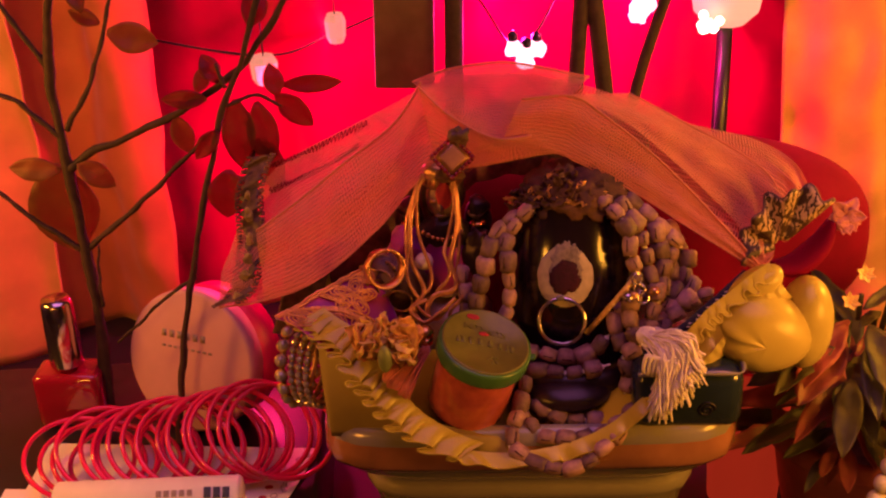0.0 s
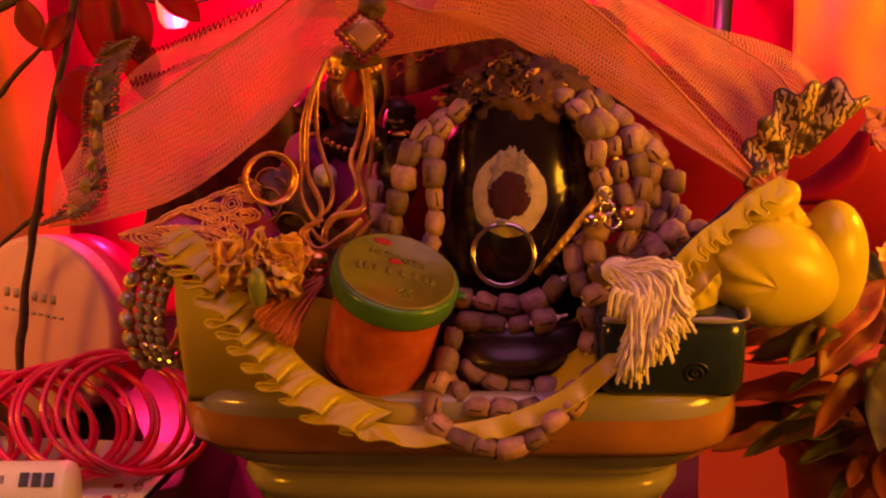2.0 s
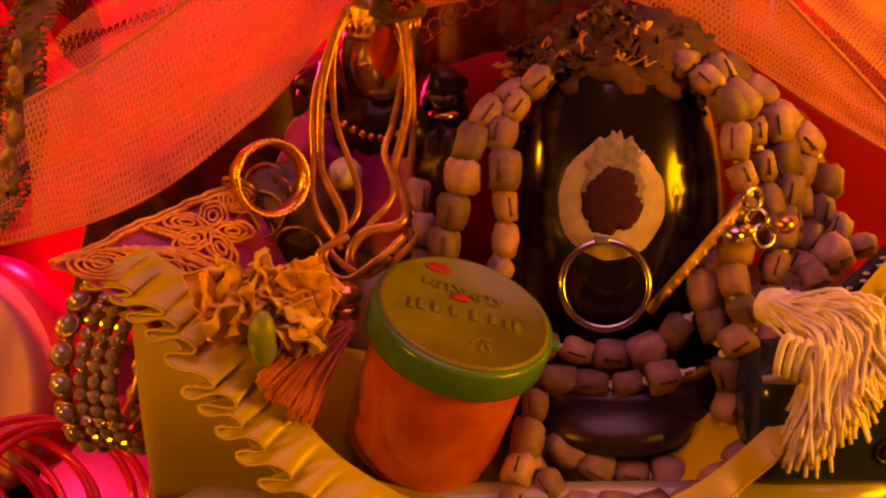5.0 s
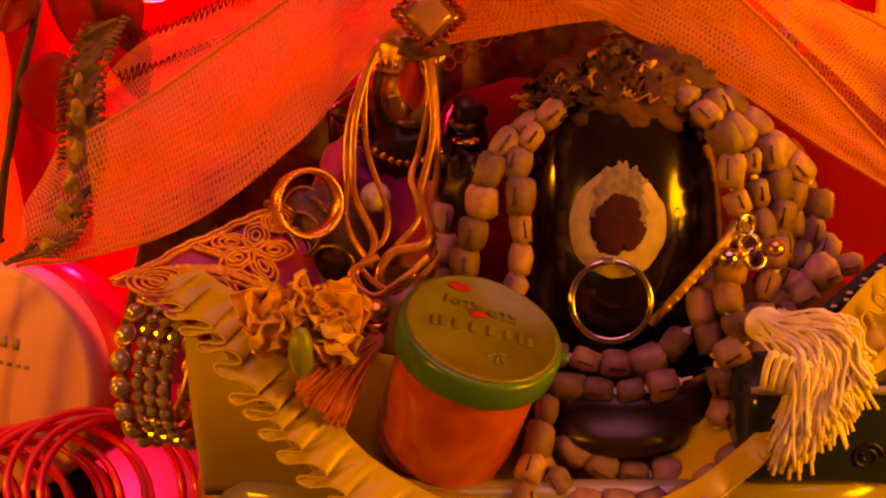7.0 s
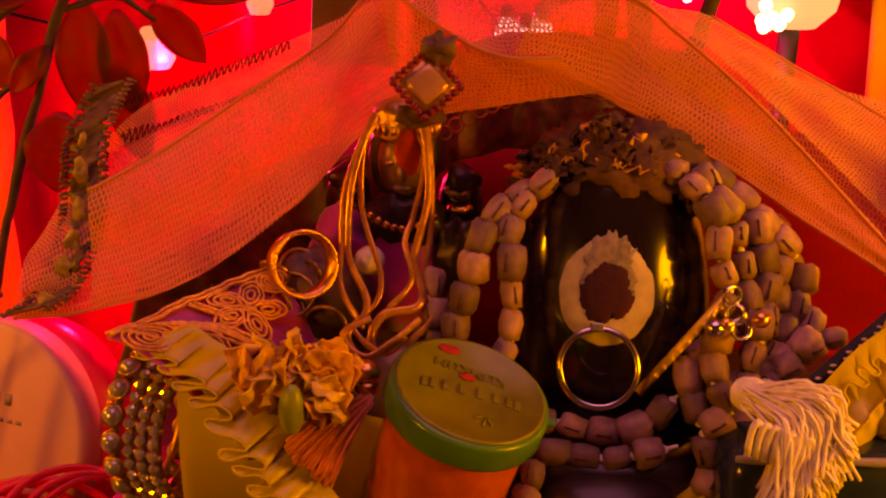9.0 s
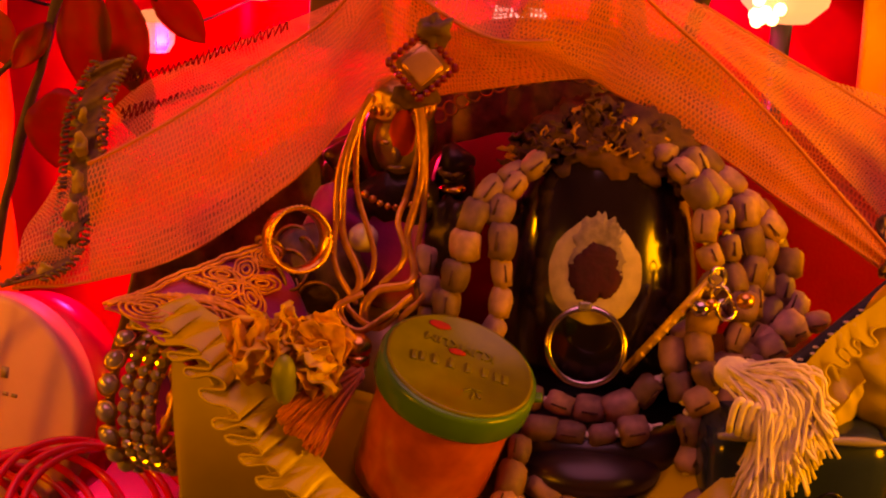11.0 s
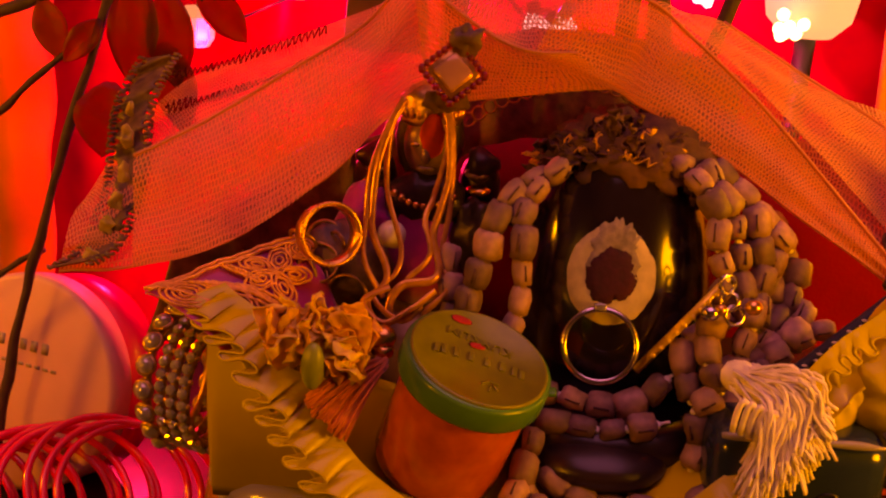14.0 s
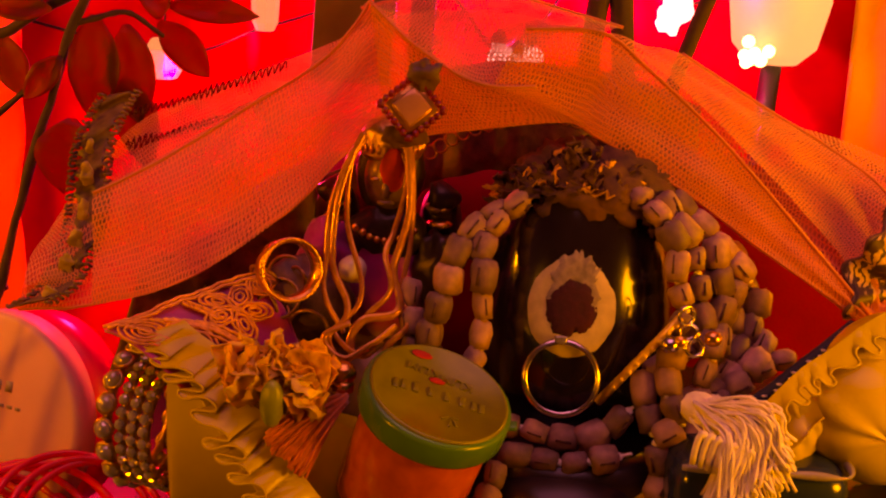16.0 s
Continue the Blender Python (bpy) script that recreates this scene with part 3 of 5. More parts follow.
part("pot_side", sheet(lambda u, v: wall_fn(0, v) + Vector((0.0, 0.09 * u, 0)), 8, 28), M["pot_amber"], pot, "amber yellow glazed side")


def inner_fn(u, v):
    p = line_at(EDGE, u)
    mid = Vector((0.01, 0.055, 0.122))
    q = p.lerp(mid, v * 0.85)
    q.z -= 0.007 * math.sin(math.pi * min(1, v * 0.8)) ** 1
    return q + Vector((0, 0, 1)) * noise.noise(q * 50) * 0.003 * math.sin(math.pi * v)


part("drape_lining", sheet(inner_fn, 60, 14, thick=0.0006), M["satin"], drape, "sunken satin bed")


def frill(line, span, waves, amp, back, depth, side, calm=lambda u: 1.0):
    """A gathered strip: its hem meanders to both sides, its gathered edge lies calm behind."""
    def fn(u, v):
        uu = span[0] + (span[1] - span[0]) * u
        p = line_at(line, uu, 30)
        d = (line_at(line, min(1, uu + 0.02)) - line_at(line, max(0, uu - 0.02))).normalized()
        ph = u * 2 * math.pi * waves + 2.4 * noise.noise(Vector((u * waves * 0.6, 7, 2)))
        a = amp * calm(u) * (0.9 + 0.75 * noise.noise(Vector((u * waves * 0.9, 3, 1))))
        w = Vector(side) * math.sin(ph) * a - d * math.sin(2 * ph + 0.3) * a * 0.22
        fade = (1 - v) ** 1.1
        lift = Vector((0, -0.3, 0.95)) * a * 0.16 * math.cos(ph) * math.sin(math.pi * min(1, v + 0.1))
        return p + w * fade + Vector(back) * depth * v + lift + Vector((0, -0.004, 0))
    return fn


def add_frill(fn, parent, n):
    r = part("ruffle", sheet(fn, n, 10), M["satin"], parent, "gathered satin ruffle")
    part("hem", tube(bmesh.new(), [fn(k / n, 0) for k in range(n + 1)], 0.00042, 5), M["satin"], r, "rolled satin hem")


add_frill(frill(EDGE, (0.06, 0.52), 13, 0.0046, (0.80, 0.50, 0.32), 0.014, (0.97, -0.15, 0.1)), drape, 900)
add_frill(frill(EDGE, (0.50, 1.0), 10, 0.0014, (-0.25, 0.7, 0.5), 0.008, (0.6, -0.2, 0.7)), drape, 500)

# ---- cushion and brocade band behind ----
bm = blob(bmesh.new(), mm(55, 148, 142), (0.145, 0.046, 0.054), 56, 28, 0.004, 20, power=0.72)
tagged(part("bolster_cushion", bm, M["cushion"]), "plump crimson cloth cushion behind the stone egg", "cushion")


def band_fn(u, v):
    p = line_at([(-22, 96, 176), (-14, 95, 192), (4, 94, 200), (26, 93, 201), (52, 94, 198), (76, 96, 190)], u)
    return p + Vector((0, 0.012 * v, 0.034 * v)) + Vector((0, -1, 0)) * 0.0016 * math.sin(u * 40)


band = tagged(part("brocade_band", sheet(band_fn, 80, 6, thick=0.001), M["brocade"]), "dark brown brocade band with a looped gold border", "cloth")
for k, (p, d) in enumerate(evenly(spline([mm(*q) for q in ((-12, 92, 204), (2, 91, 213), (26, 90, 219), (52, 91, 212), (78, 93, 201))], 10), 0.0042)):
    part("border_loop", tube(bmesh.new(), circle(p + Vector((0, 0, 0.002)), 0.0022, (0, -1, 0.3), 12), 0.0004, 5, True), M["dark_gold"], band)


def shawl_fn(u, v):
    low = mm(-108, 58, 136).lerp(mm(-28, 82, 136), u)
    top = mm(-98, 58, 172).lerp(mm(-30, 84, 206), u)
    q = low.lerp(top, v)
    return q + Vector((0.2, -1, 0)) * (0.003 * math.sin(u * 17 + v * 4) + 0.002 * noise.noise(q * 60))


tagged(part("folded_brocade", sheet(shawl_fn, 60, 30, thick=0.001), M["brocade"]), "dark brown brocade cloth folded behind the statue", "cloth")


# ---- the stone egg on its base ----
egg = thing("stone_egg", "polished black stone egg marked with a cream paste ring", "stone")
EGG = axes(mm(36.0, 54, 171.5), (-0.02, 0.10, 1.0))


def egg_r(t):
    """Half width of the egg at height t in -1..1."""
    return 0.0298 * max(0, 1 - t * t) ** 0.43 * (1 - 0.13 * t)


prof = [(max(0.0003, egg_r(t)), 0.046 * t) for t in (math.sin(math.pi * (k / 30 - 0.5)) for k in range(31))]
part("egg_body", lathe(bmesh.new(), prof, EGG, 64, (1, 0.94)), M["stone"], egg)


def on_egg(a, h, lift=0.0):
    """A place on the egg's front: a across in radians, h up in metres."""
    t = max(-0.98, min(0.98, h / 0.046))
    r = egg_r(t) + lift
    return EGG @ Vector((r * math.sin(a), -r * math.cos(a) * 0.94, h))


def paste(outer, inner, ragged, lift, mat, name, label, seed, h0=0.0, a0=0.0, n=72, gap=None):
    bm = bmesh.new()
    rings = []
    for k in range(n):
        q = 2 * math.pi * k / n
        wob = lambda s: 1 + ragged * (noise.noise(Vector((math.cos(q) * 2, math.sin(q) * 2, s))) + 0.7 * noise.noise(Vector((math.cos(q) * 9, math.sin(q) * 9, s))))
        row = []
        for j in range(6):
            f = inner + (1 - inner) * j / 5
            f = f * wob(seed) if j in (4, 5) else (f * wob(seed + 5) if j == 0 and inner > 0 else f)
            row.append(bm.verts.new(on_egg(a0 + outer[0] * f * math.sin(q), h0 + outer[1] * f * math.cos(q), lift * (0.3 if j == 5 or (j == 0 and inner > 0) else 1))))
        rings.append(row)
    for k in range(n):
        A, B = rings[k], rings[(k + 1) % n]
        for j in range(5):
            bm.faces.new((A[j], A[j + 1], B[j + 1], B[j]))
    part(name, bm, mat, egg, label)


paste((0.44, 0.0142), 0.5, 0.04, 0.0006, M["paste_white"], "paste_ring", "cream sandalwood paste ring", 3, h0=0.0048, a0=-0.15)
paste((0.26, 0.0108), 0.1, 0.3, 0.0009, M["paste_grey"], "ash_patch", "grey smeared ash", 8, h0=0.0100, a0=-0.13)
paste((0.25, 0.0086), 0.0, 0.26, 0.0012, M["paste_red"], "powder_patch", "dark red powder", 14, h0=0.0053, a0=-0.14)

bm = lathe(bmesh.new(), [(0.030, -0.014), (0.037, -0.010), (0.040, -0.003), (0.0385, 0.003), (0.034, 0.006), (0.030, 0.005)], pose(0.0355, 0.048, 0.132), 48)
blob(bm, mm(33, 14, 128), (0.019, 0.014, 0.007), 28, 14)
tagged(part("low_pedestal", bm, M["base"]), "dark brown stone pedestal under the egg", "pedestal")

# dried petals on the crown of the egg
crown = thing("dried_flower_garland", "brown dried flower petals crumpled over the egg's top", "flower")
random.seed(4)
part("withered_cap", blob(bmesh.new(), EGG @ Vector((0.003, 0.002, 0.034)), (0.0245, 0.0222, 0.0150), 48, 28, 0.0045, 300), M["dried"], crown, "matted brown withered petals")
for k in range(170):
    a = random.uniform(-1.9, 2.1)
    h = 0.0465 - abs(a) * random.uniform(0.002, 0.012 if a > 0 else 0.008) - random.uniform(0, 0.010)
    p = on_egg(a, min(h, 0.0455), 0.0025) + Vector((0, 0, max(0, h - 0.044)))
    n = (p - EGG.translation).normalized()
    bm = leaf_bm(random.uniform(0.004, 0.009), random.uniform(0.002, 0.005), 0.5, random.uniform(-0.5, 0.6), 0.7, 6)
    tw = axes(p, n, Vector((random.uniform(-1, 1), random.uniform(-1, 0.2), random.uniform(-0.2, 0.4)))) @ pose(0, 0, 0, random.uniform(-20, 60), random.uniform(-50, 50), 0)
    bmesh.ops.transform(bm, matrix=tw, verts=bm.verts)
    part("dried_petal", bm, M["dried"] if k % 7 else M["marigold"], crown)

# ---- wooden bead garland ----
mala = thing("prayer_bead_garland", "long garland of pale carved wooden beads looped round the egg", "beads")
bead_meshes = []
for k in range(5):
    random.seed(50 + k)
    L, r = random.uniform(0.0034, 0.0044), random.uniform(0.0032, 0.0039)
    bm = lathe(bmesh.new(), [(r * 0.5, -L), (r * 0.86, -L * 0.9), (r, -L * 0.55), (r * 1.03, -L * 0.1), (r * 0.98, L * 0.45), (r * 0.84, L * 0.88), (r * 0.48, L)], None, 12)
    for v in bm.verts:
        q = math.atan2(v.co.y, v.co.x)
        v.co *= 1 + 0.20 * noise.noise(v.co * 330 + Vector((k, 0, 0))) + 0.05 * math.cos(6 * q + k)
    if k < 3:
        box(bm, (0.0005, 0.0006, L * 1.1), pose(0, -r * 0.98, 0), 0, 1, 1)
    me = bpy.data.meshes.new("bead")
    bm.to_mesh(me)
    bm.free()
    for f in me.polygons:
        f.use_smooth = True
    me.materials.append(M["wood"])
    me.materials.append(M["wood_dark"])
    bead_meshes.append(me)


def bead_at(p, d, size=1.0):
    ob = new("bead", random.choice(bead_meshes))
    ob.parent = mala
    m = axes(p, d + Vector((random.uniform(-.2, .2), random.uniform(-.2, .2), random.uniform(-.2, .2))), (random.uniform(-0.9, 0.9), -1, 0.2))
    ob.matrix_basis = m @ Matrix.Diagonal((size, size, size * random.uniform(0.92, 1.08), 1))
    return ob


STRANDS = [
    [(8.4, 42, 200.8), (2.4, 38, 196.8), (-1.3, 34, 192.2), (-3.3, 30, 184.8), (-6.1, 27, 176.3), (-8.1, 26, 168.6), (-10.1, 25, 159.3)],
    [(14.4, 43, 203.8), (7.6, 38, 197.3), (5.5, 34, 190.8), (6.4, 31, 184.7), (6.7, 29, 174.3), (6.5, 27, 166.2), (4.2, 25, 159.7)],
    [(-14, 34, 178), (-13, 31, 170), (-12, 29, 162)],
    [(43, 48, 211), (50, 42, 208), (56, 36, 204), (59, 33, 200), (60, 30, 195), (61, 28, 188), (63, 26, 181), (61, 24, 174), (60, 20, 164), (60, 16, 159), (63, 14, 152), (58, 12, 146), (59, 10, 135), (56, 6, 127)],
    [(58, 42, 206), (64, 37, 198), (66, 35, 193), (68, 33, 187), (69, 31, 180), (72, 26, 171), (70, 22, 161), (69, 18, 152), (66, 14, 143), (67, 12, 134), (66, 8, 126), (56, 4, 121), (44, 2, 120), (32, 2, 121), (23, 4, 123), (16, 8, 127)],
    [(48, 52, 211), (58, 50, 208), (67, 47, 202), (72, 45, 198), (77, 43, 193), (82, 42, 188), (80, 40, 183), (77, 38, 177), (69, 32, 170), (55, 24, 162), (54, 20, 156), (56, 16, 149)],
    [(81, 50, 190), (87, 46, 175), (84, 42, 169), (90, 40, 168), (84, 30, 161), (77, 26, 156), (73, 20, 148)],
    [(95, 36, 164), (85, 32, 162), (76, 28, 158), (66, 22, 156)],
    [(76, 46, 189), (79, 44, 181), (80, 41, 173), (77, 37, 166), (72, 30, 160)],
    [(88, 45, 178), (86, 41, 171), (80, 35, 164), (74, 29, 157), (71, 24, 150)],
    [(73, 40, 194), (75, 38, 185), (76, 35, 176), (75, 31, 168)],

    [(16, 22, 144.1), (24.9, 20, 143.6), (34.6, 19, 142.7), (43.2, 18, 146.3), (51.2, 20, 153.4)],
    [(18.9, 16, 138), (29.2, 14, 137.7), (39.3, 13, 139), (51.2, 14, 141.6)],
    [(13, 10, 134), (11, 4, 128), (8, -4, 122), (7, -12, 116), (18, -18, 111), (30, -20, 110), (40, -19, 113), (47, -16, 119), (57, -8, 124)],
    [(11, 2, 124), (19, -7, 119), (30, -9, 118), (41, -9, 119), (52, -7, 123), (63, 2, 129), (66, 6, 137)],
]
bm = blob(bmesh.new(), (0, 0, 0), (0.0013, 0.0013, 0.0011), 8, 6, 0.0003, 900)
knot_mesh = bpy.data.meshes.new("cord_knot")
bm.to_mesh(knot_mesh)
bm.free()
knot_mesh.materials.append(M["thread"])
random.seed(9)
for k, S in enumerate(STRANDS):
    line = spline([mm(*p) for p in S], 10)
    part("garland_cord", tube(bmesh.new(), line, 0.0005, 6), M["thread"], mala, "cream cotton cord")
    for p, d in evenly(line, 0.0083):
        bead_at(p, d, random.uniform(0.9, 1.2))
        knot = new("cord_knot", knot_mesh)
        knot.parent, knot.matrix_basis = mala, Matrix.Translation(p + d * 0.0042)

# cream cotton tassel on the garland
tassel = thing("cotton_tassel", "cream cotton tassel hanging from the wooden bead garland", "tassel")
random.seed(21)
head = mm(66, 5, 161)
bm = bmesh.new()
for k in range(820):
    a, b = random.random(), random.random()
    tip = mm(68 + 18 * a, -17 + 8 * b + 3 * a, 136 + 19 * a ** 1.2 + random.uniform(-5, 3))
    mid = head.lerp(tip, 0.45) + mm(5 + random.uniform(-3, 3), -7 + 5 * b, 7 + random.uniform(-3, 3))
    start = head + mm(random.uniform(-3, 5), random.uniform(-3, 3), random.uniform(-3, 3))
    w = mm(random.uniform(-3, 3), random.uniform(-2, 2), random.uniform(-3, 3))
    tube(bm, spline([start, mid, mid.lerp(tip, 0.6) + w * 0.5, tip + w * 1.3], 4), 0.00048, 5)
tagged(part("tassel_threads", bm, M["thread"], tassel), kind="stuff")
for k in range(7):
    c = mm(64.5 + 2.0 * k, -8 - 0.4 * k, 152 - 0.5 * k)
    part("yarn_loop", tube(bmesh.new(), [c + mm(1.8 * math.cos(q), -2.4, 9 * math.sin(q)) for q in (math.pi * j / 10 for j in range(11))], 0.0009, 6), M["thread"], tassel)
part("tassel_knot", blob(bmesh.new(), head, (0.005, 0.0045, 0.0045), 16, 10, 0.0008, 600), M["thread"], tassel)

# silver ring on the base, gold band, gold pin and charms
ring = thing("silver_ring", "silver finger ring with a square gem leaning on the egg", "ring")
NR = Vector((-0.05, -0.93, 0.36))
part("ring_band", tube(bmesh.new(), circle(mm(29.9, 20.5, 160.4), 0.0103, NR), 0.00055, 10, True, flat=1.6), M["silver"], ring)
bm = box(bmesh.new(), (0.0036, 0.002, 0.0022), axes(mm(29.2, 24.0, 170.6), (0, 0.36, 0.93)), 0.0005)
part("gem_setting", bm, M["crystal"], ring, "small square gem")

gring = thing("gold_ring", "broad gold ring with an engraved rope edge", "ring")
NG = Vector((0.45, -0.85, 0.25))
Rm = axes(mm(-49, 30, 184), NG)
bm = bmesh.new()
prof = [(0.0078, -0.003), (0.0086, -0.0032), (0.0089, 0), (0.0086, 0.0032), (0.0078, 0.003), (0.0076, 0)]
n = 48
rings = [[bm.verts.new(Rm @ Vector((r * math.cos(2 * math.pi * k / n), r * math.sin(2 * math.pi * k / n), z))) for k in range(n)] for r, z in prof]
for A, B in zip(rings, rings[1:] + rings[:1]):
    for k in range(n):
        bm.faces.new((A[k], A[(k + 1) % n], B[(k + 1) % n], B[k]))
part("ring_band", bm, M["gold"], gring)
part("rope_edge", tube(bmesh.new(), [Rm @ Vector((0.0087 * math.cos(q), 0.0087 * math.sin(q), 0.0031)) + (Rm.to_3x3() @ Vector((math.cos(q), math.sin(q), 0))) * 0.0002 * math.sin(q * 40) for q in (2 * math.pi * k / 160 for k in range(160))], 0.0006, 6, True), M["gold"], gring, "roped gold edge")

pin = thing("gold_pin", "slim engraved gold bar pin with silver charms", "pin")
bm = tube(bmesh.new(), [mm(41, 22, 153), mm(52, 21.5, 168), mm(61, 20, 181)], 0.0013, 4)
part("pin_bar", bm, M["bright_gold"], pin)
for k in range(9):
    p = mm(45, 20.6, 158.5).lerp(mm(60, 18.9, 179), k / 8)
    part("engraved_dot", blob(bmesh.new(), p, (0.0008, 0.0006, 0.0008), 8, 6), M["bright_gold"], pin)
for c, r, nn in ((mm(62.5, 19, 182), 0.0026, (0.5, -1, 0.1)), (mm(63.5, 17.5, 177.5), 0.0024, (-0.6, -1, 0.4)), (mm(65, 16.5, 174), 0.0026, (0.2, -1, 0.5))):
    part("jump_ring", tube(bmesh.new(), circle(c, r, nn, 24), 0.00055, 8, True), M["silver"], pin, "silver jump ring")
for c, r in ((mm(58.4, 16.4, 174.1), 0.0023), (mm(70, 17, 176.5), 0.0022), (mm(61, 16, 175.5), 0.0016)):
    bm = blob(bmesh.new(), c, (r * 1.15, r, r), 14, 10)
    part("charm_ball", bm, M["silver"] if r > 0.0022 else M["gold"], pin, "small metal charm")

# ---- the jar ----
jar = thing("powder_jar", "small clear jar of orange powder with a green lid, leaning forward", "jar")
UP = Vector((0.25, -0.24, 0.92)).normalized()
JM = axes(mm(-4.0, 0.0, 162.7) - UP * 0.0407, UP) @ Matrix.Scale(1.055, 4)
part("jar_body", lathe(bmesh.new(), [(0.0145, 0), (0.0163, 0.001), (0.0170, 0.003), (0.0172, 0.018), (0.0172, 0.031), (0.0165, 0.033)], JM, 56), M["jar"], jar)
lid = part("lid", lathe(bmesh.new(), [(0.0175, 0.0310), (0.0193, 0.0312), (0.0196, 0.032), (0.0196, 0.0372), (0.0192, 0.0381), (0.0184, 0.0384)], JM, 64), M["lid_side"], jar, "green plastic lid")
part("lid_top", lathe(bmesh.new(), [(0.0183, 0.0380), (0.0182, 0.0389), (0.0175, 0.0391), (0.0172, 0.0387), (0.002, 0.0386)], JM, 64), M["lid"], lid, "worn gold-green lid top")
part("lid_tab", box(bmesh.new(), (0.004, 0.003, 0.0014), JM @ pose(0.0200, 0.001, 0.0345, 0, -20, 0), 0.0005), M["lid_side"], lid)


def words(body, size, at, mat, parent, name, depth=0.0003):
    c = bpy.data.curves.new(name, "FONT")
    c.body, c.size, c.extrude, c.align_x, c.align_y = body, size, depth, "CENTER", "CENTER"
    tmp = bpy.data.objects.new(name, c)
    scene.collection.objects.link(tmp)
    bpy.context.view_layer.update()
    me = bpy.data.meshes.new_from_object(tmp.evaluated_get(bpy.context.evaluated_depsgraph_get()))
    bpy.data.objects.remove(tmp)
    me.transform(at)
    me.materials.clear()
    me.materials.append(mat)
    ob = new(name, me)
    ob.parent = parent
    return ob


words("KUMKUM", 0.0042, JM @ pose(-0.0005, 0.0062, 0.0388, 0, 0, 172), M["lid"], lid, "embossed_word")
for k in range(8):
    a = math.pi * (0.1 + 0.8 * k / 7)
    bm = box(bmesh.new(), (0.0014, 0.0034, 0.0006), JM @ pose(0.0118 * math.cos(a), -0.002 + 0.001 * math.sin(a), 0.0388, 0, 0, 0), 0.0001)
    part("embossed_bar", bm, M["lid"], lid)
for k, (a, b) in enumerate(((0.001, 0.0012), (-0.0012, 0.0004), (0.0002, -0.0014), (0.0014, -0.0006))):
    part("embossed_mark", box(bmesh.new(), (0.0024, 0.0006, 0.0006), JM @ pose(0.0035 + a, -0.0095 + b, 0.0388, 0, 0, 40 * k), 0.0001), M["lid"], lid)
for x, y, s in ((-0.0062, 0.0128, 0.0021), (-0.0012, 0.0040, 0.0016)):
    part("powder_smear", blob(bmesh.new(), JM @ Vector((x, y, 0.0389)), (s * 1.4, s * 0.8, 0.0003), 10, 6, 0.0004, 900, turn=JM.to_3x3()), M["vermilion"], lid, "red powder smear")

# ---- statue ----
bm = bmesh.new()
blob(bm, mm(-26, 57.5, 201.5), (0.0076, 0.0078, 0.0105), 24, 16, matidx=0)
blob(bm, mm(-26.5, 50, 199.5), (0.0016, 0.0016, 0.003), 12, 8)
blob(bm, mm(-26.5, 50.6, 195.4), (0.0026, 0.0012, 0.0009), 12, 8)
blob(bm, mm(-29.6, 51, 202.3), (0.0018, 0.0009, 0.0007), 10, 6, matidx=1)
blob(bm, mm(-23.4, 51, 202.3), (0.0018, 0.0009, 0.0007), 10, 6, matidx=1)                 # head
lathe(bm, [(0.011, 0), (0.014, 0.01), (0.0145, 0.02), (0.013, 0.03), (0.006, 0.036), (0.0045, 0.042)], Matrix.Translation(mm(-26, 63, 152)), 24, matidx=3)
blob(bm, mm(-26, 62.5, 202), (0.0105, 0.0065, 0.0145), 20, 14, 0.0006, 300, matidx=4)
blob(bm, mm(-26, 56, 184), (0.0125, 0.007, 0.010), 20, 12, 0.0016, 260, matidx=4)
for k in range(9):
    blob(bm, mm(-35 + 2.2 * k, 49.5 - 1.2 * math.sin(k * 0.39), 187.5 - 3.2 * math.sin(math.pi * k / 8)), (0.0012, 0.0012, 0.0012), 8, 6, matidx=1)
blob(bm, mm(-42, 64, 187), (0.007, 0.006, 0.011), 16, 10, matidx=4)
blob(bm, mm(-10, 64, 187), (0.0065, 0.006, 0.012), 16, 10, matidx=4)
lathe(bm, [(0.0086, 0), (0.0096, 0.0015), (0.0088, 0.003), (0.0096, 0.0045), (0.0086, 0.006), (0.0094, 0.0075), (0.007, 0.010), (0.004, 0.012)], Matrix.Translation(mm(-26, 60, 207.5)), 28, matidx=5)
for k in range(14):
    a = math.pi * (k / 13)
    blob(bm, mm(-26 - 9.4 * math.cos(a), 60 - 9.4 * math.sin(a), 211), (0.0008, 0.0008, 0.0016), 8, 6, matidx=1)
for sx in (-1, 1):
    for k in range(5):
        blob(bm, mm(-26 + sx * (15 + 0.8 * k), 58, 193 - 5 * k), (0.004, 0.004, 0.0016), 10, 6, matidx=1 if k % 2 else 0)
    lathe(bm, [(0.005, 0), (0.006, 0.003), (0.0012, 0.009)], axes(mm(-26 + sx * 13, 60, 195), (sx * 0.8, -0.1, 0.1)), 12, matidx=4)
blob(bm, mm(-24.8, 49.6, 205.5), (0.0038, 0.0012, 0.0068), 12, 8, 0.0006, 500, matidx=2)
lathe(bm, [(0.022, 0), (0.024, 0.004), (0.023, 0.02), (0.018, 0.03)], Matrix.Translation(mm(-27, 66, 118)), 28, matidx=0)
blob(bm, mm(-44, 54, 176), (0.008, 0.007, 0.012), 24, 16, 0.003, 260, matidx=3)
blob(bm, mm(-11, 54, 174), (0.007, 0.006, 0.012), 24, 16, 0.003, 260, matidx=4)
bmesh.ops.translate(bm, vec=mm(3, 1, 4), verts=bm.verts)
tagged(part("statue", bm, [M["bronze"], M["gold"], M["vermilion"], M["purple"], M["hood"], M["dark_gold"]]), "small dark bronze statue with a gold crown and purple cloth", "statue")

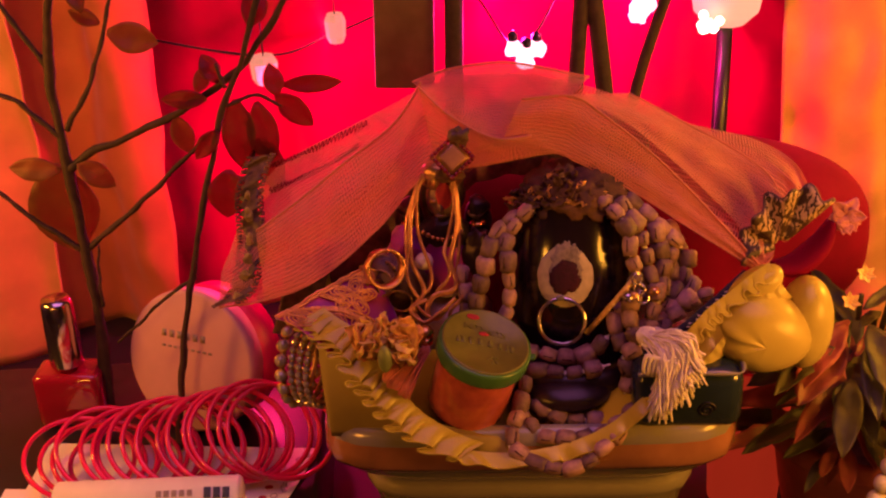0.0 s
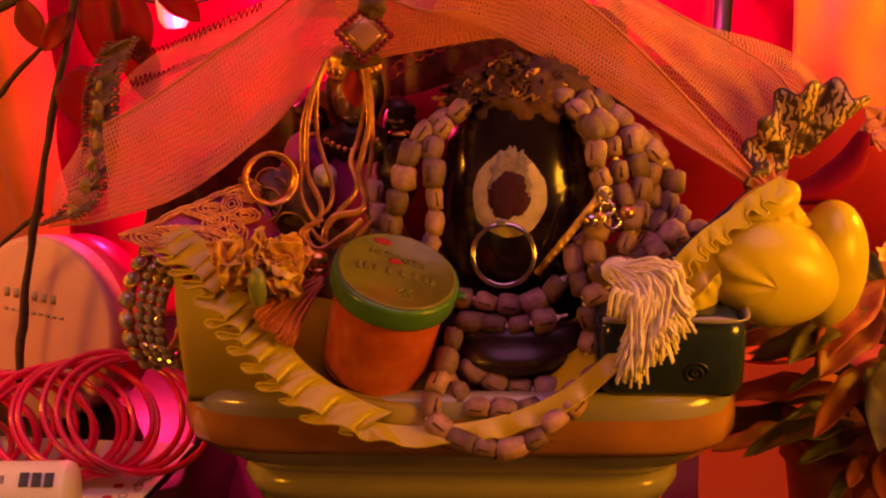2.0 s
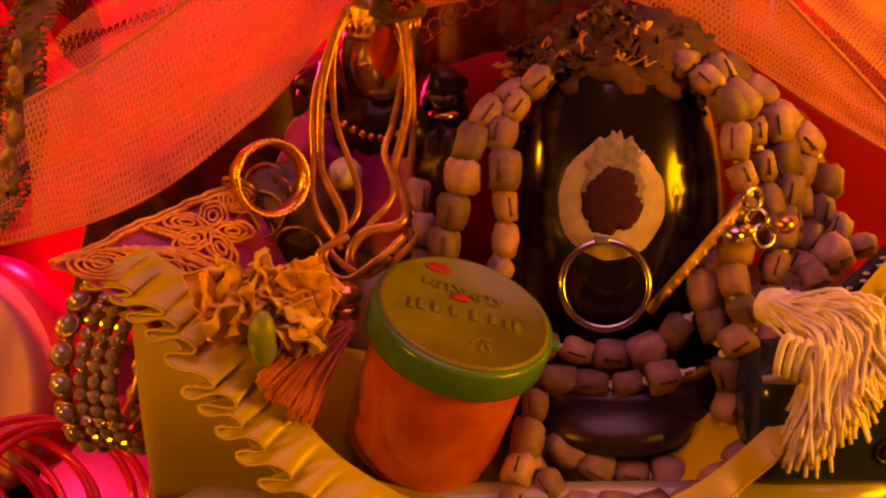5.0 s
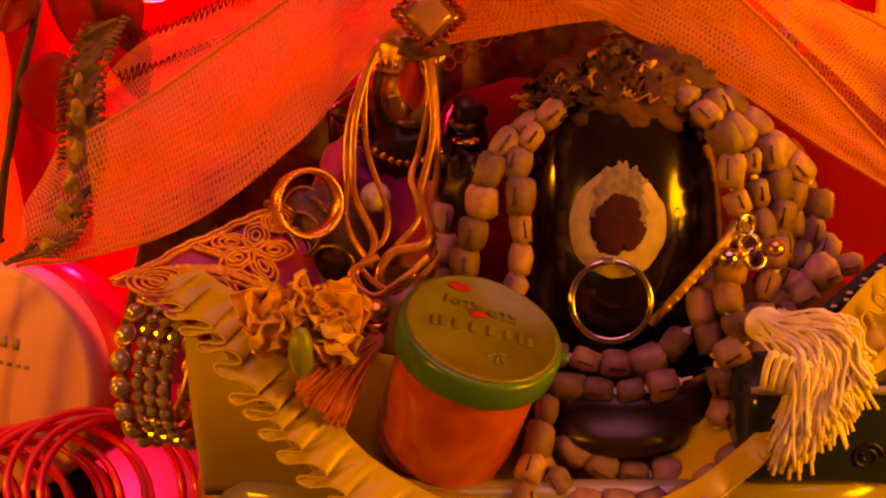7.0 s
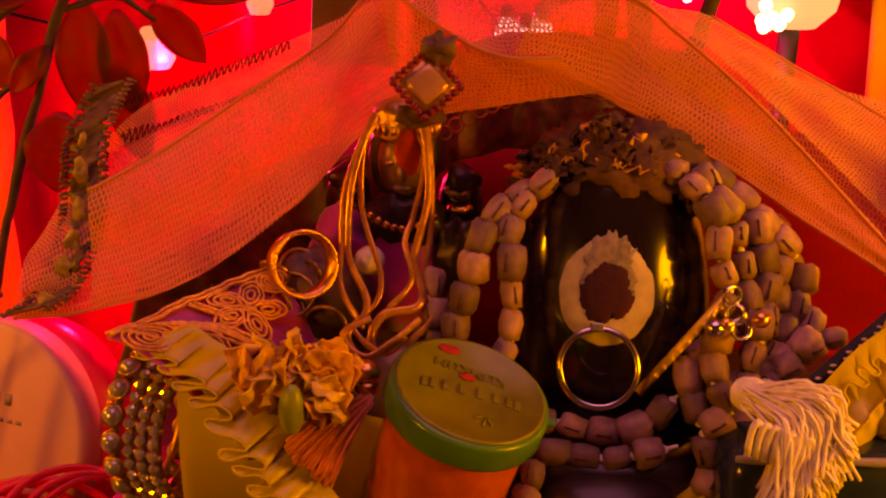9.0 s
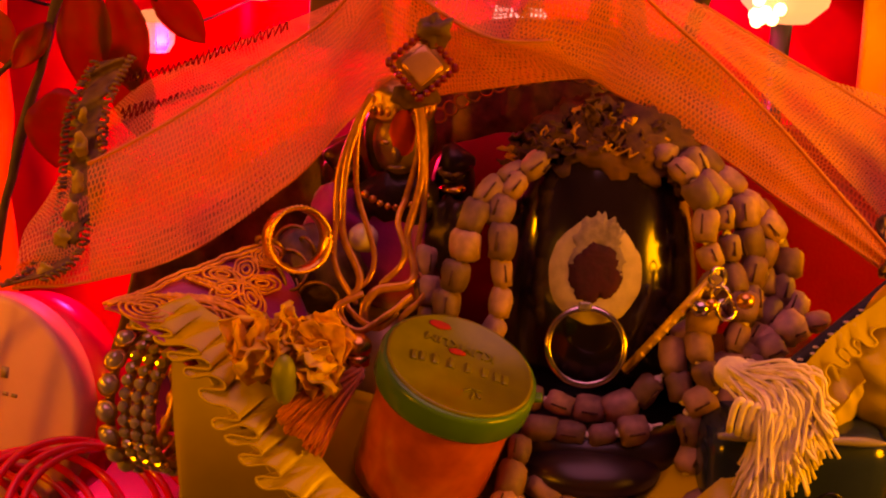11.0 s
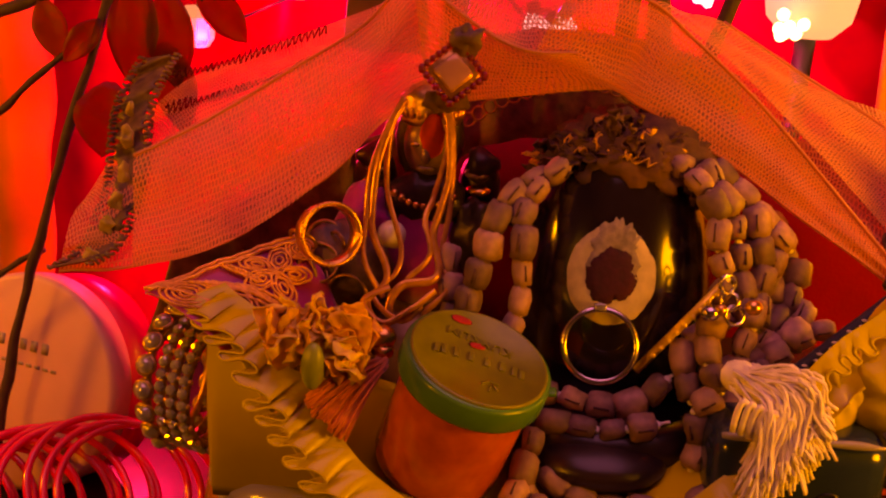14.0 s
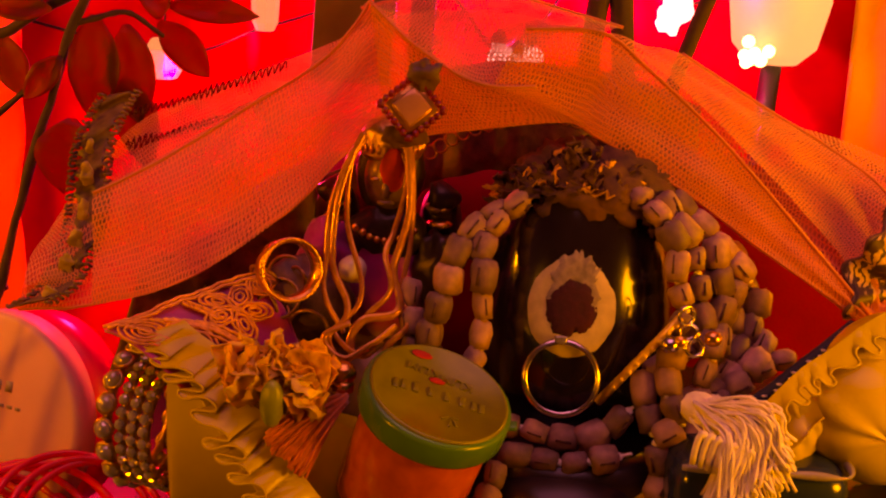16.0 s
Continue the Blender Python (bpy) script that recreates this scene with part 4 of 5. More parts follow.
# gold cords that hang over the statue
random.seed(33)
CORDS = [
    [(-34, 50, 213), (-37, 45, 201), (-37, 38, 186), (-32, 29, 173), (-35, 25, 167), (-32, 20, 160)],
    [(-35, 50, 212), (-39, 45, 199), (-39, 37, 184), (-37, 30, 174), (-33, 26, 168)],
    [(-34, 50, 211), (-34, 45, 196), (-30, 37, 185), (-28, 30, 175), (-35, 26, 168), (-28, 20, 164), (-21, 22, 168)],
    [(-17, 50, 213), (-16, 45, 199), (-19, 37, 185), (-18, 30, 174), (-27, 26, 172), (-29, 22, 164)],
    [(-16, 50, 212), (-15, 45, 196), (-16, 37, 181), (-15, 30, 171), (-19, 26, 165), (-17, 24, 159)],
    [(-17, 49, 208), (-20, 44, 194), (-22, 38, 188), (-20, 32, 179), (-25, 28, 173)],
    [(-30, 22, 173), (-36, 20, 169), (-31, 17, 164), (-22, 20, 168), (-17, 24, 172)],
]
bundle = thing("gold_cord_bundle", "orange-gold metallic cords hanging over the statue", "cord")
for k, c in enumerate(CORDS):
    bm = tube(bmesh.new(), [p + mm(1.5 * math.sin(p.z * 330 + 2 * k) * max(0, (0.192 - p.z) / 0.03), 0, 0) for p in spline([mm(x, y - 1.5, z) for x, y, z in ([(c[0][0] * 0.7 - 7, c[0][1] + 3, c[0][2] + 7)] if k < 6 else []) + c], 14)], 0.0010 if k % 3 else 0.0013, 8, flat=0.6)
    part("strand", bm, M["cord_gold"], bundle)
tagged(part("loose_pearl", blob(bmesh.new(), mm(-31.5, 40, 182), (0.0042, 0.004, 0.0042), 18, 12, 0.0004, 900), M["pearl"]), "knotted cream pearl on the statue's chest", "pearl")

# jewel pinned on the veil
jewel = thing("square_brooch", "square amber mirror brooch edged with maroon beads", "brooch")
JW = axes(mm(-17.2, 48, 229.2), (0.08, -0.93, 0.36), (0, 0, -1)) @ pose(0, 0, 0, 0, 0, 41)
part("mirror_gem", box(bmesh.new(), (0.0086, 0.0086, 0.002), JW, 0.0008), M["gem"], jewel)
part("gem_frame", box(bmesh.new(), (0.0112, 0.0112, 0.0014), JW @ pose(0, 0, -0.0006), 0.0004), M["gold"], jewel, "gold frame")
for s in range(4):
    for k in range(7):
        p = JW @ (pose(0, 0, 0, 0, 0, 90 * s) @ Vector((-0.0062 + 0.00205 * k, 0.0066, 0)))
        part("edge_bead", blob(bmesh.new(), p, (0.0011, 0.0011, 0.0011), 8, 6), M["maroon"], jewel)
bm = blob(bmesh.new(), mm(-13.8, 50, 238), (0.0048, 0.0015, 0.0045), 24, 14, 0.003, 380)
part("filigree_top", bm, M["brocade"], jewel, "tarnished filigree tip")
bm = blob(bmesh.new(), mm(-18.8, 48.5, 220.5), (0.0065, 0.002, 0.0035), 24, 14, 0.002, 380)
part("filigree_base", bm, M["dried"], jewel, "brown crumpled flower")

# ---- veil ----
FRONT = [(-124, 24, 169), (-103, 26, 171), (-86, 30, 175), (-69, 38, 183), (-49, 49, 198), (-35, 56, 213), (-22, 60, 217), (3, 60, 222), (28, 60, 226), (38, 59, 222), (62, 53, 210), (79, 48, 200), (96, 42, 190), (117, 34, 178), (123, 36, 180)]
BACK = [(-122, 40, 184), (-116, 62, 198), (-104, 76, 212), (-90, 82, 220), (-76, 86, 226), (-60, 89, 233), (-46, 92, 239), (-22, 94, 250), (10, 94, 252), (34, 94, 248), (64, 94, 238), (92, 92, 226), (122, 88, 219), (140, 74, 212), (146, 56, 198)]
veil = thing("gauze_veil", "peach gauze veil draped in an arch with brocade ends", "veil")


def veil_fn(u, v):
    a, b = line_at(FRONT, u), line_at(BACK, u)
    q = a.lerp(b, v)
    q.z += 0.008 * math.sin(math.pi * v) * (0.6 + 0.4 * math.sin(u * 9))
    fold = 0.0014 * math.sin(v * 17 + u * 6) + 0.0022 * noise.noise(q * 45) + 0.001 * noise.noise(q * 130)
    pull = math.exp(-((u - 0.97) / 0.06) ** 2)
    q.y += fold * math.sin(math.pi * min(1, v * 1.5 + 0.1)) - pull * 0.004 * math.sin(v * 26)
    q.z += fold * math.sin(math.pi * min(1, v * 1.5 + 0.1))
    return q


part("veil_cloth", sheet(veil_fn, 190, 46, uvs=lambda u, v: (u * 0.29, v * 0.055)), M["net"], veil)
part("veil_hem", tube(bmesh.new(), [veil_fn(k / 160, 0.0) for k in range(161)], 0.0005, 5), M["net"], veil)

# front layers of the same gauze: the wing over the statue, the swag, the wing drawn to the knot
LAYERS = (
    ([(-103, 25, 171), (-86, 29, 175), (-69, 37, 183), (-49, 48, 198), (-35, 55, 213), (-24, 58, 219)],
     [(-106, 38, 200), (-88, 50, 209), (-68, 60, 222), (-47, 66, 236), (-37, 68, 247), (-31, 70, 257)], 0.10, 0.036, 0.0012),
    ([(-24, 58, 217), (-12, 58, 219), (3, 58, 221.5), (28, 58, 225.5), (38, 57, 222)],
     [(-32, 66, 256), (-20, 57, 247), (-6, 53, 239), (5, 51, 236), (18, 54, 236)], 0.062, 0.03, 0.0008),
    ([(5, 52, 235), (28, 58, 226), (38, 57, 221.5), (62, 51, 209.5), (79, 46, 199.5), (96, 40, 189.5), (117, 33, 178)],
     [(14, 58, 252), (36, 60, 252), (51, 60, 242), (71, 56, 226), (88, 50, 210), (104, 42, 194), (118, 33.5, 180)], 0.125, 0.028, 0.0012),
    ([(36, 62, 252), (60, 63, 238), (82, 58, 220), (100, 50, 204), (112, 42, 192), (119, 35, 181)],
     [(64, 84, 244), (90, 80, 230), (110, 74, 220), (126, 64, 210), (130, 52, 198), (122, 38, 183)], 0.11, 0.04, 0.0016),
    ([(-32, 66, 256), (-20, 58, 247), (-6, 54, 239), (5, 52, 236), (12, 55, 243), (20, 58, 250), (36, 61, 252)],
     [(-36, 88, 251), (-22, 91, 255), (-8, 92, 257), (4, 92, 258), (14, 92, 257), (24, 92, 255), (46, 91, 250)], 0.08, 0.045, 0.0016),
)
for k, (A, B, su, sv, ridge) in enumerate(LAYERS):
    def layer_fn(u, v, A=A, B=B, ridge=ridge, k=k):
        q = line_at(A, u).lerp(line_at(B, u), v)
        w = ridge * (math.sin(v * 9 + 2.5 * math.sin(u * 3 + k)) * 0.7 + 1.6 * noise.noise(q * 60 + Vector((k, 0, 0))))
        return q + Vector((0, -0.85, 0.4)) * (w * math.sin(math.pi * (0.06 + 0.88 * v)) + 0.0012)
    lay = part("veil_fold", sheet(layer_fn, 90, 26, uvs=lambda u, v, su=su, sv=sv, k=k: (u * su + k, v * sv)), M["net"], veil, "front layer of gauze")
    part("crease", tube(bmesh.new(), [layer_fn(j / 60, 1.0) for j in range(61)], 0.0006, 5), M["net"], lay, "doubled crease")

# the veil's stitched zigzag border, seen through the gauze
for pts in ([(-106, 70, 217), (-92, 76, 220), (-76, 80, 226), (-58, 84, 233)], [(-103, 62, 209), (-88, 68, 213), (-72, 74, 219), (-62, 78, 224)], [(86, 88, 226), (104, 86, 220), (122, 84, 216), (136, 76, 208)]):
    line = spline([mm(*p) for p in pts], 40)
    zig = [p + Vector((0.2, 0, 1)) * 0.0022 * math.sin(j * 1.5) * (0.7 + 0.8 * noise.noise(p * 160)) for j, p in enumerate(line)]
    part("zigzag_stitch", tube(bmesh.new(), zig, 0.0003, 5), M["maroon"], veil, "brown zigzag border stitch")


def ribbon(path, width, across, mat, name, parent, label, wave=0.0, n=60):
    line = spline([mm(*p) for p in path], 10)

    def fn(u, v):
        k = u * (len(line) - 1)
        i = min(int(k), len(line) - 2)
        p = line[i].lerp(line[i + 1], k - i)
        w = width * (1 + 0.25 * noise.noise(p * 90))
        zig = 0.0011 * (1 if int(u * 46) % 2 else -1) if v in (0.0, 1.0) else 0
        return p + Vector(across) * ((v - 0.5) * w + zig) + Vector((0.1, -1, 0.1)) * (wave * math.sin(u * 34 + v * 2) + 0.0012 * noise.noise(p * 200 + Vector((0, v * 3, 0))))
    return part(name, sheet(fn, n * 2, 6, thick=0.0008), mat, parent, label)


LACE = [(-107, 72, 223), (-110, 68, 217), (-112, 60, 209), (-111, 52, 201), (-110, 44, 191), (-111, 36, 183), (-114, 28, 175), (-121, 23, 171)]
lace = ribbon(LACE, 0.0105, (0.9, -0.2, 0.25), M["brocade"], "brocade_end", veil, "dark brown brocade border with cream figures", 0.0016)
random.seed(6)
for u, sx, sz in ((0.42, 2.0, 3.6), (0.55, 1.7, 4.2), (0.66, 1.8, 3.4), (0.76, 2.2, 3.0), (0.88, 2.6, 2.6), (0.30, 1.2, 2.4)):
    c = line_at(LACE, u, 10) + Vector((-0.0004, -0.0022, 0.0006))
    part("cream_figure", blob(bmesh.new(), c, (sx / 1000, 0.0006, sz / 1000), 28, 16, 0.0018, 420), M["brocade_pale"], lace, "cream woven figure")
for k, (p, d) in enumerate(evenly(spline([mm(*q) for q in LACE], 10), 0.0016)):
    for s in (-1, 1):
        e = p + Vector((0.9, -0.2, 0.25)) * s * 0.0052 + mm(0, -1.2, 0)
        part("fringe_loop", tube(bmesh.new(), [e, e + mm(s * 1.3, -0.6, random.uniform(-0.6, 0.6)), e + mm(s * 2.2, 0, random.uniform(-1.0, 0.4))], 0.0005, 5), M["brocade"], lace)


def fan_fn(u, v):
    a = math.radians(200 - 150 * u)
    r = 0.004 + 0.026 * v * (1 + 0.08 * math.sin(u * 40))
    return mm(128, 42, 187) + Vector((r * math.cos(a) * 0.75 + 0.006 * v, -0.004 * math.sin(u * 22) * v - 0.004, r * math.sin(a) * 0.9))


fan = part("brocade_fan", sheet(fan_fn, 90, 10, thick=0.0008), M["brocade_fig"], veil, "gathered figured brocade end")
part("fan_hem", tube(bmesh.new(), [fan_fn(k / 90, 1.0) for k in range(91)], 0.0007, 5), M["brocade"], fan)


tail = [mm(124, 36, 177), mm(135, 37, 178), mm(146, 41, 186), mm(151, 44, 196)]
part("veil_tail", tube(bmesh.new(), spline(tail, 10), lambda u: 0.0062 * (0.35 + math.sin(math.pi * min(1, 0.15 + u * 0.8))), 12, flat=0.5), M["cushion"], veil, "dark red silk tail")
rose = thing("pink_blossom", "small pale pink cloth blossom beside the veil's end", "flower")
random.seed(41)
for k in range(16):
    a = random.uniform(0, 6.28)
    bm = leaf_bm(0.009, 0.007, 0.4, random.uniform(-0.4, 0.4), 0.3, 6, 0.7)
    bmesh.ops.transform(bm, matrix=axes(mm(157, 46, 198), (0, -1, 0.2), (-math.cos(a), random.uniform(-0.4, 0.4), -math.sin(a))), verts=bm.verts)
    part("petal", bm, M["rose"], rose)
part("stalk", tube(bmesh.new(), spline([mm(150, 45, 192), mm(154, 47, 195), mm(157, 48, 198)], 6), 0.001, 6), M["bark"], rose)

# ---- purple embroidered cloth ----
silk = thing("embroidered_cloth", "purple silk cloth with raised gold floral embroidery", "cloth")


def silk_fn(u, v):
    a = mm(-97, 14, 168).lerp(mm(-58, 42, 179), u)
    b = mm(-72, 0, 159).lerp(mm(-44, 30, 158), u)
    q = a.lerp(b, v)
    q.z += 0.003 * math.sin(math.pi * v) + 0.0012 * noise.noise(q * 80)
    return q


part("silk", sheet(silk_fn, 30, 20, thick=0.0008), M["purple"], silk)


def on_silk(u, v, lift=0.0012):
    return silk_fn(u, v) + Vector((0, -0.6, 0.8)) * lift


def rosette(u, v, r, turns, stretch=(1.0, 1.0), rot=0.0):
    bm = bmesh.new()
    for t in range(turns):
        rr = r * (1 - t / turns)
        pts = []
        for k in range(22):
            a = 2 * math.pi * k / 22
            x, y = rr * math.cos(a) * stretch[0], rr * math.sin(a) * stretch[1] * (1 + 0.1 * math.sin(5 * a + t))
            x, y = x * math.cos(rot) - y * math.sin(rot), x * math.sin(rot) + y * math.cos(rot)
            pts.append(on_silk(u + x / 0.046, v + y / 0.030, 0.0014))
        tube(bm, pts, 0.00042, 5, True)
    part("rosette", bm, M["embroid"], silk, "gold thread rosette")


for u, v, r in ((0.12, 0.30, 0.0062), (0.30, 0.66, 0.0058), (0.52, 0.92, 0.0048), (0.93, 0.2, 0.0042)):
    rosette(u, v, r, 4)
for k in range(5):
    a = 2 * math.pi * k / 5 + 0.4
    rosette(0.68 + 0.125 * math.cos(a), 0.42 + 0.19 * math.sin(a), 0.0054, 3, (1, 0.6), a)
for u0, v0, u1, v1 in ((0.0, 0.0, 1.0, 0.02), (0.0, 0.06, 1.0, 0.08), (0.2, 0.3, 0.62, 0.95), (0.26, 0.3, 0.68, 0.95), (0.32, 0.3, 0.74, 0.95), (0.05, 0.05, 0.34, 1.0), (0.22, 0.14, 0.6, 0.9), (0.24, 0.18, 0.62, 0.92), (0.28, 0.22, 0.66, 0.94), (0.44, 0.1, 0.52, 0.5), (0.47, 0.1, 0.55, 0.5)):
    bm = tube(bmesh.new(), [on_silk(u0 + (u1 - u0) * k / 24, v0 + (v1 - v0) * k / 24 + 0.012 * math.sin(k * 2.1), 0.0014) for k in range(25)], 0.0006, 5)
    part("couched_thread", bm, M["embroid"], silk, "gold couched thread")

# crumpled gold filigree under the gold ring
random.seed(12)
fil = thing("filigree_ornament", "tangle of tarnished gold filigree wire behind the ring", "ornament")
for k in range(16):
    c = mm(-46 + random.uniform(-11, 9), 40 + random.uniform(-7, 8), 172 + random.uniform(-11, 13))
    part("filigree_wire", tube(bmesh.new(), circle(c, random.uniform(0.003, 0.0065), (random.uniform(-1, 1), -1, random.uniform(-1, 1)), 20), 0.0006, 5, True), M["dark_gold"], fil)
part("filigree_core", blob(bmesh.new(), mm(-47, 48, 166), (0.015, 0.010, 0.016), 20, 14, 0.004, 160), M["brocade"], fil, "dark brocade core")

# ---- flower, bud and orange tassel in front ----
fl = thing("marigold_flower", "wilted ochre marigold with pale ruffled petals", "flower")
random.seed(15)
for k in range(64):
    c = mm(-48 + random.uniform(-12, 12), -4 + random.uniform(-4, 5), 167.5 + random.uniform(-6, 5))
    L = random.uniform(0.007, 0.011)
    bm = leaf_bm(L, L * random.uniform(1.0, 1.5), 0.3, random.uniform(-0.5, 0.6), 0.3, 8, 0.55)
    d = (c - mm(-47, 8, 158)).normalized()
    bmesh.ops.transform(bm, matrix=axes(c - d * 0.005, d.orthogonal(), -d) @ pose(0, 0, 0, random.uniform(-35, 35), random.uniform(-80, 80), 0), verts=bm.verts)
    part("petal", bm, M["petal"] if k % 2 == 0 else M["marigold"], fl)
part("calyx", blob(bmesh.new(), mm(-46, 2, 160), (0.010, 0.007, 0.008), 16, 10, 0.002, 300), M["dried"], fl)
tagged(part("flower_bud", blob(bmesh.new(), mm(-47, -10, 161), (0.0032, 0.003, 0.0066), 16, 12), M["bud"]), "small green flower bud beside the marigold", "bud")

ot = thing("orange_tassel", "orange silk tassel with a gold ball head", "tassel")
part("gold_ball", blob(bmesh.new(), mm(-30.5, 8, 163), (0.0038, 0.0036, 0.0034), 18, 12), M["gold"], ot, "gold ball")
part("gold_cap", lathe(bmesh.new(), [(0.0022, 0), (0.0034, 0.001), (0.0034, 0.003), (0.002, 0.004)], axes(mm(-30.5, 7, 157.5), (0, 0.1, 1)), 16), M["gold"], ot, "gold cap")
bm = bmesh.new()
for k in range(90):
    a, b = random.random(), random.random()
    h = mm(-30 + random.uniform(-1.5, 1.5), 3 + random.uniform(-2, 2), 157 + random.uniform(-2, 2))
    t = mm(-49 + 11 * a, -11 + 4 * b, 150 - 9 * a + random.uniform(-2, 2))
    tube(bm, spline([h, h.lerp(t, 0.5) + mm(0, -2.5 * b, 3 - 2 * a), t], 5), 0.0005, 5)
tagged(part("silk_threads", bm, M["orange_thread"], ot), kind="stuff")

# jewelled bangles hung side by side against the planter's shoulder
for i, (x, y, r, big) in enumerate(((-91.5, 31, 0.0190, True), (-86.5, 29, 0.0185, False), (-82.5, 27, 0.0182, False), (-78.5, 25, 0.0180, False))):
    bg = thing("jewelled_bangle", "silver bangle set with oval stones" if big else "silver bangle set with small rhinestones", "bangle", "jewelled bangles beside the planter")
    BM = axes(mm(x, y, 136.5), (1, -0.28 - 0.03 * i, 0.06), (0, -1, 0))
    part("band", tube(bmesh.new(), [BM @ v for v in circle((0, 0, 0), r - 0.0006, (0, 0, 1), 56)], 0.0013, 8, True), M["dark_gold"], bg)
    m = 18 if big else 34
    for k in range(m):
        q = 2 * math.pi * k / m
        out = BM.to_3x3() @ Vector((math.cos(q), math.sin(q), 0))
        c = BM @ Vector((math.cos(q) * (r + 0.0006), math.sin(q) * (r + 0.0006), 0))
        if big:
            cup_rim = part("setting", lathe(bmesh.new(), [(0.0026, -0.0006), (0.0033, 0.0002), (0.0031, 0.0010), (0.0024, 0.0011)], axes(c, out), 14), M["dark_gold"], bg)
            part("stone", blob(bmesh.new(), c + out * 0.0006, (0.0026, 0.0026, 0.0026), 14, 10), M["crystal"], cup_rim, "clear oval stone")
        else:
            part("stone", lathe(bmesh.new(), [(0.0012, -0.0004), (0.0017, 0.0004), (0.0013, 0.0012), (0.0006, 0.0015)], axes(c, out), 8), M["crystal"], bg, smooth=False)
            if k % 2:
                part("bead", blob(bmesh.new(), c + (BM.to_3x3() @ Vector((0, 0, 0.0019))), (0.0008, 0.0008, 0.0008), 8, 6), M["gold"], bg, "gold bead")

# dark blue container and yellow pouch
bm = box(bmesh.new(), (0.048, 0.075, 0.03), pose(0.0835, 0.030, 0.1345, 0, 0, 0), 0.007, 4)
blue = thing("blue_container", "dark blue glazed block with a worn pale top edge", "container")
part("block_body", bm, M["blue"], blue)
edge = [mm(61, -6.6, 149), mm(75, -7.0, 149.2), mm(95, -7.0, 149.2), mm(105.5, -6.2, 149), mm(107, 6, 149), mm(107, 40, 149)]
part("worn_edge", tube(bmesh.new(), spline(edge, 6), lambda u: 0.0012 * (0.7 + 0.4 * math.sin(u * 19)), 8), M["pot"], blue, "pale worn glaze edge")
part("glaze_swirl", tube(bmesh.new(), [mm(91 + 4 * math.cos(q) * (1 - q / 14), -7.6, 131 + 4 * math.sin(q) * (1 - q / 14)) for q in (k * 0.35 for k in range(36))], 0.0005, 5), M["black"], blue, "dark swirl relief")
pouch = thing("satin_pouch", "puffed yellow satin bow with a gathered frill", "cloth")


def lobe(c, r, seed, lean):
    """A puffed loop of satin, pleated towards its gathered neck."""
    def fn(u, v):
        a, b = 2 * math.pi * u, math.pi * v
        k = math.sin(b) ** 0.8
        neck = max(0.0, -math.cos(a)) ** 2
        p = Vector((r[0] * math.cos(a) * k, -r[1] * math.cos(b), r[2] * math.sin(a) * k))
        p *= 1 + 0.035 * math.sin(a * 7 + seed) * neck + 0.05 * noise.noise(p * 40 + Vector((seed, 0, 0)))
        p.z += lean * p.x - 0.18 * neck * p.z
        return mm(*c) + p
    return sheet(fn, 64, 30)


part("pouch_lobe", lobe((116, 14, 158), (0.0235, 0.016, 0.0185), 1, -0.12), M["satin"], pouch)
part("pouch_lobe", lobe((137, 22, 157), (0.0125, 0.015, 0.0215), 5, 0.1), M["satin"], pouch)
part("pouch_neck", lobe((113, 20, 176), (0.0125, 0.008, 0.0085), 9, 0.5), M["satin"], pouch)
NECK = [(83, 3, 157), (89, 5, 164), (95, 8, 169), (103, 11, 174), (112, 15, 180), (121, 19, 184)]
add_frill(frill(NECK, (0.0, 1.0), 8, 0.0021, (-0.35, 0.55, 0.75), 0.0065, (0.75, -0.3, -0.55)), pouch, 420)
part("gathered_band", sheet(lambda u, v: line_at(NECK, u) + Vector((0.6, -0.05, -0.78)) * 0.017 * v + Vector((0, -1, 0)) * (0.005 * math.sin(math.pi * v) + 0.0008 * math.sin(u * 60 + v * 3) * (1 - v)) + Vector((0, 0.001, 0)), 120, 14), M["satin"], pouch, "smooth satin below the frill")
cord = thing("braided_cord", "braided navy and white cord beside the bow", "cord")
line = spline([mm(*p) for p in ((78, 15, 155), (86, 16, 161), (94, 18, 168), (102, 21, 174), (111, 26, 180))], 14)
part("cord_core", tube(bmesh.new(), line, 0.0019, 8), M["navy"], cord)
for k, (p, d) in enumerate(evenly(line, 0.0026)):
    part("white_stitch", blob(bmesh.new(), p + mm(0.6 if k % 2 else -0.6, -1.6, 0.5), (0.0009, 0.0004, 0.0004), 8, 5), M["thread"], cord)

# ---- cosmetics on the black box ----
random.seed(2)


def card(name, label, corners, mat):
    bm = bmesh.new()
    lo = [bm.verts.new(mm(*c)) for c in corners]
    hi = [bm.verts.new(mm(*c) + Vector((0, 0, 0.0006))) for c in corners]
    bm.faces.new(hi)
    bm.faces.new(lo[::-1])
    for k in range(4):
        bm.faces.new((lo[k], lo[(k + 1) % 4], hi[(k + 1) % 4], hi[k]))
    return tagged(part(name, bm, mat, smooth=False), label, "card")


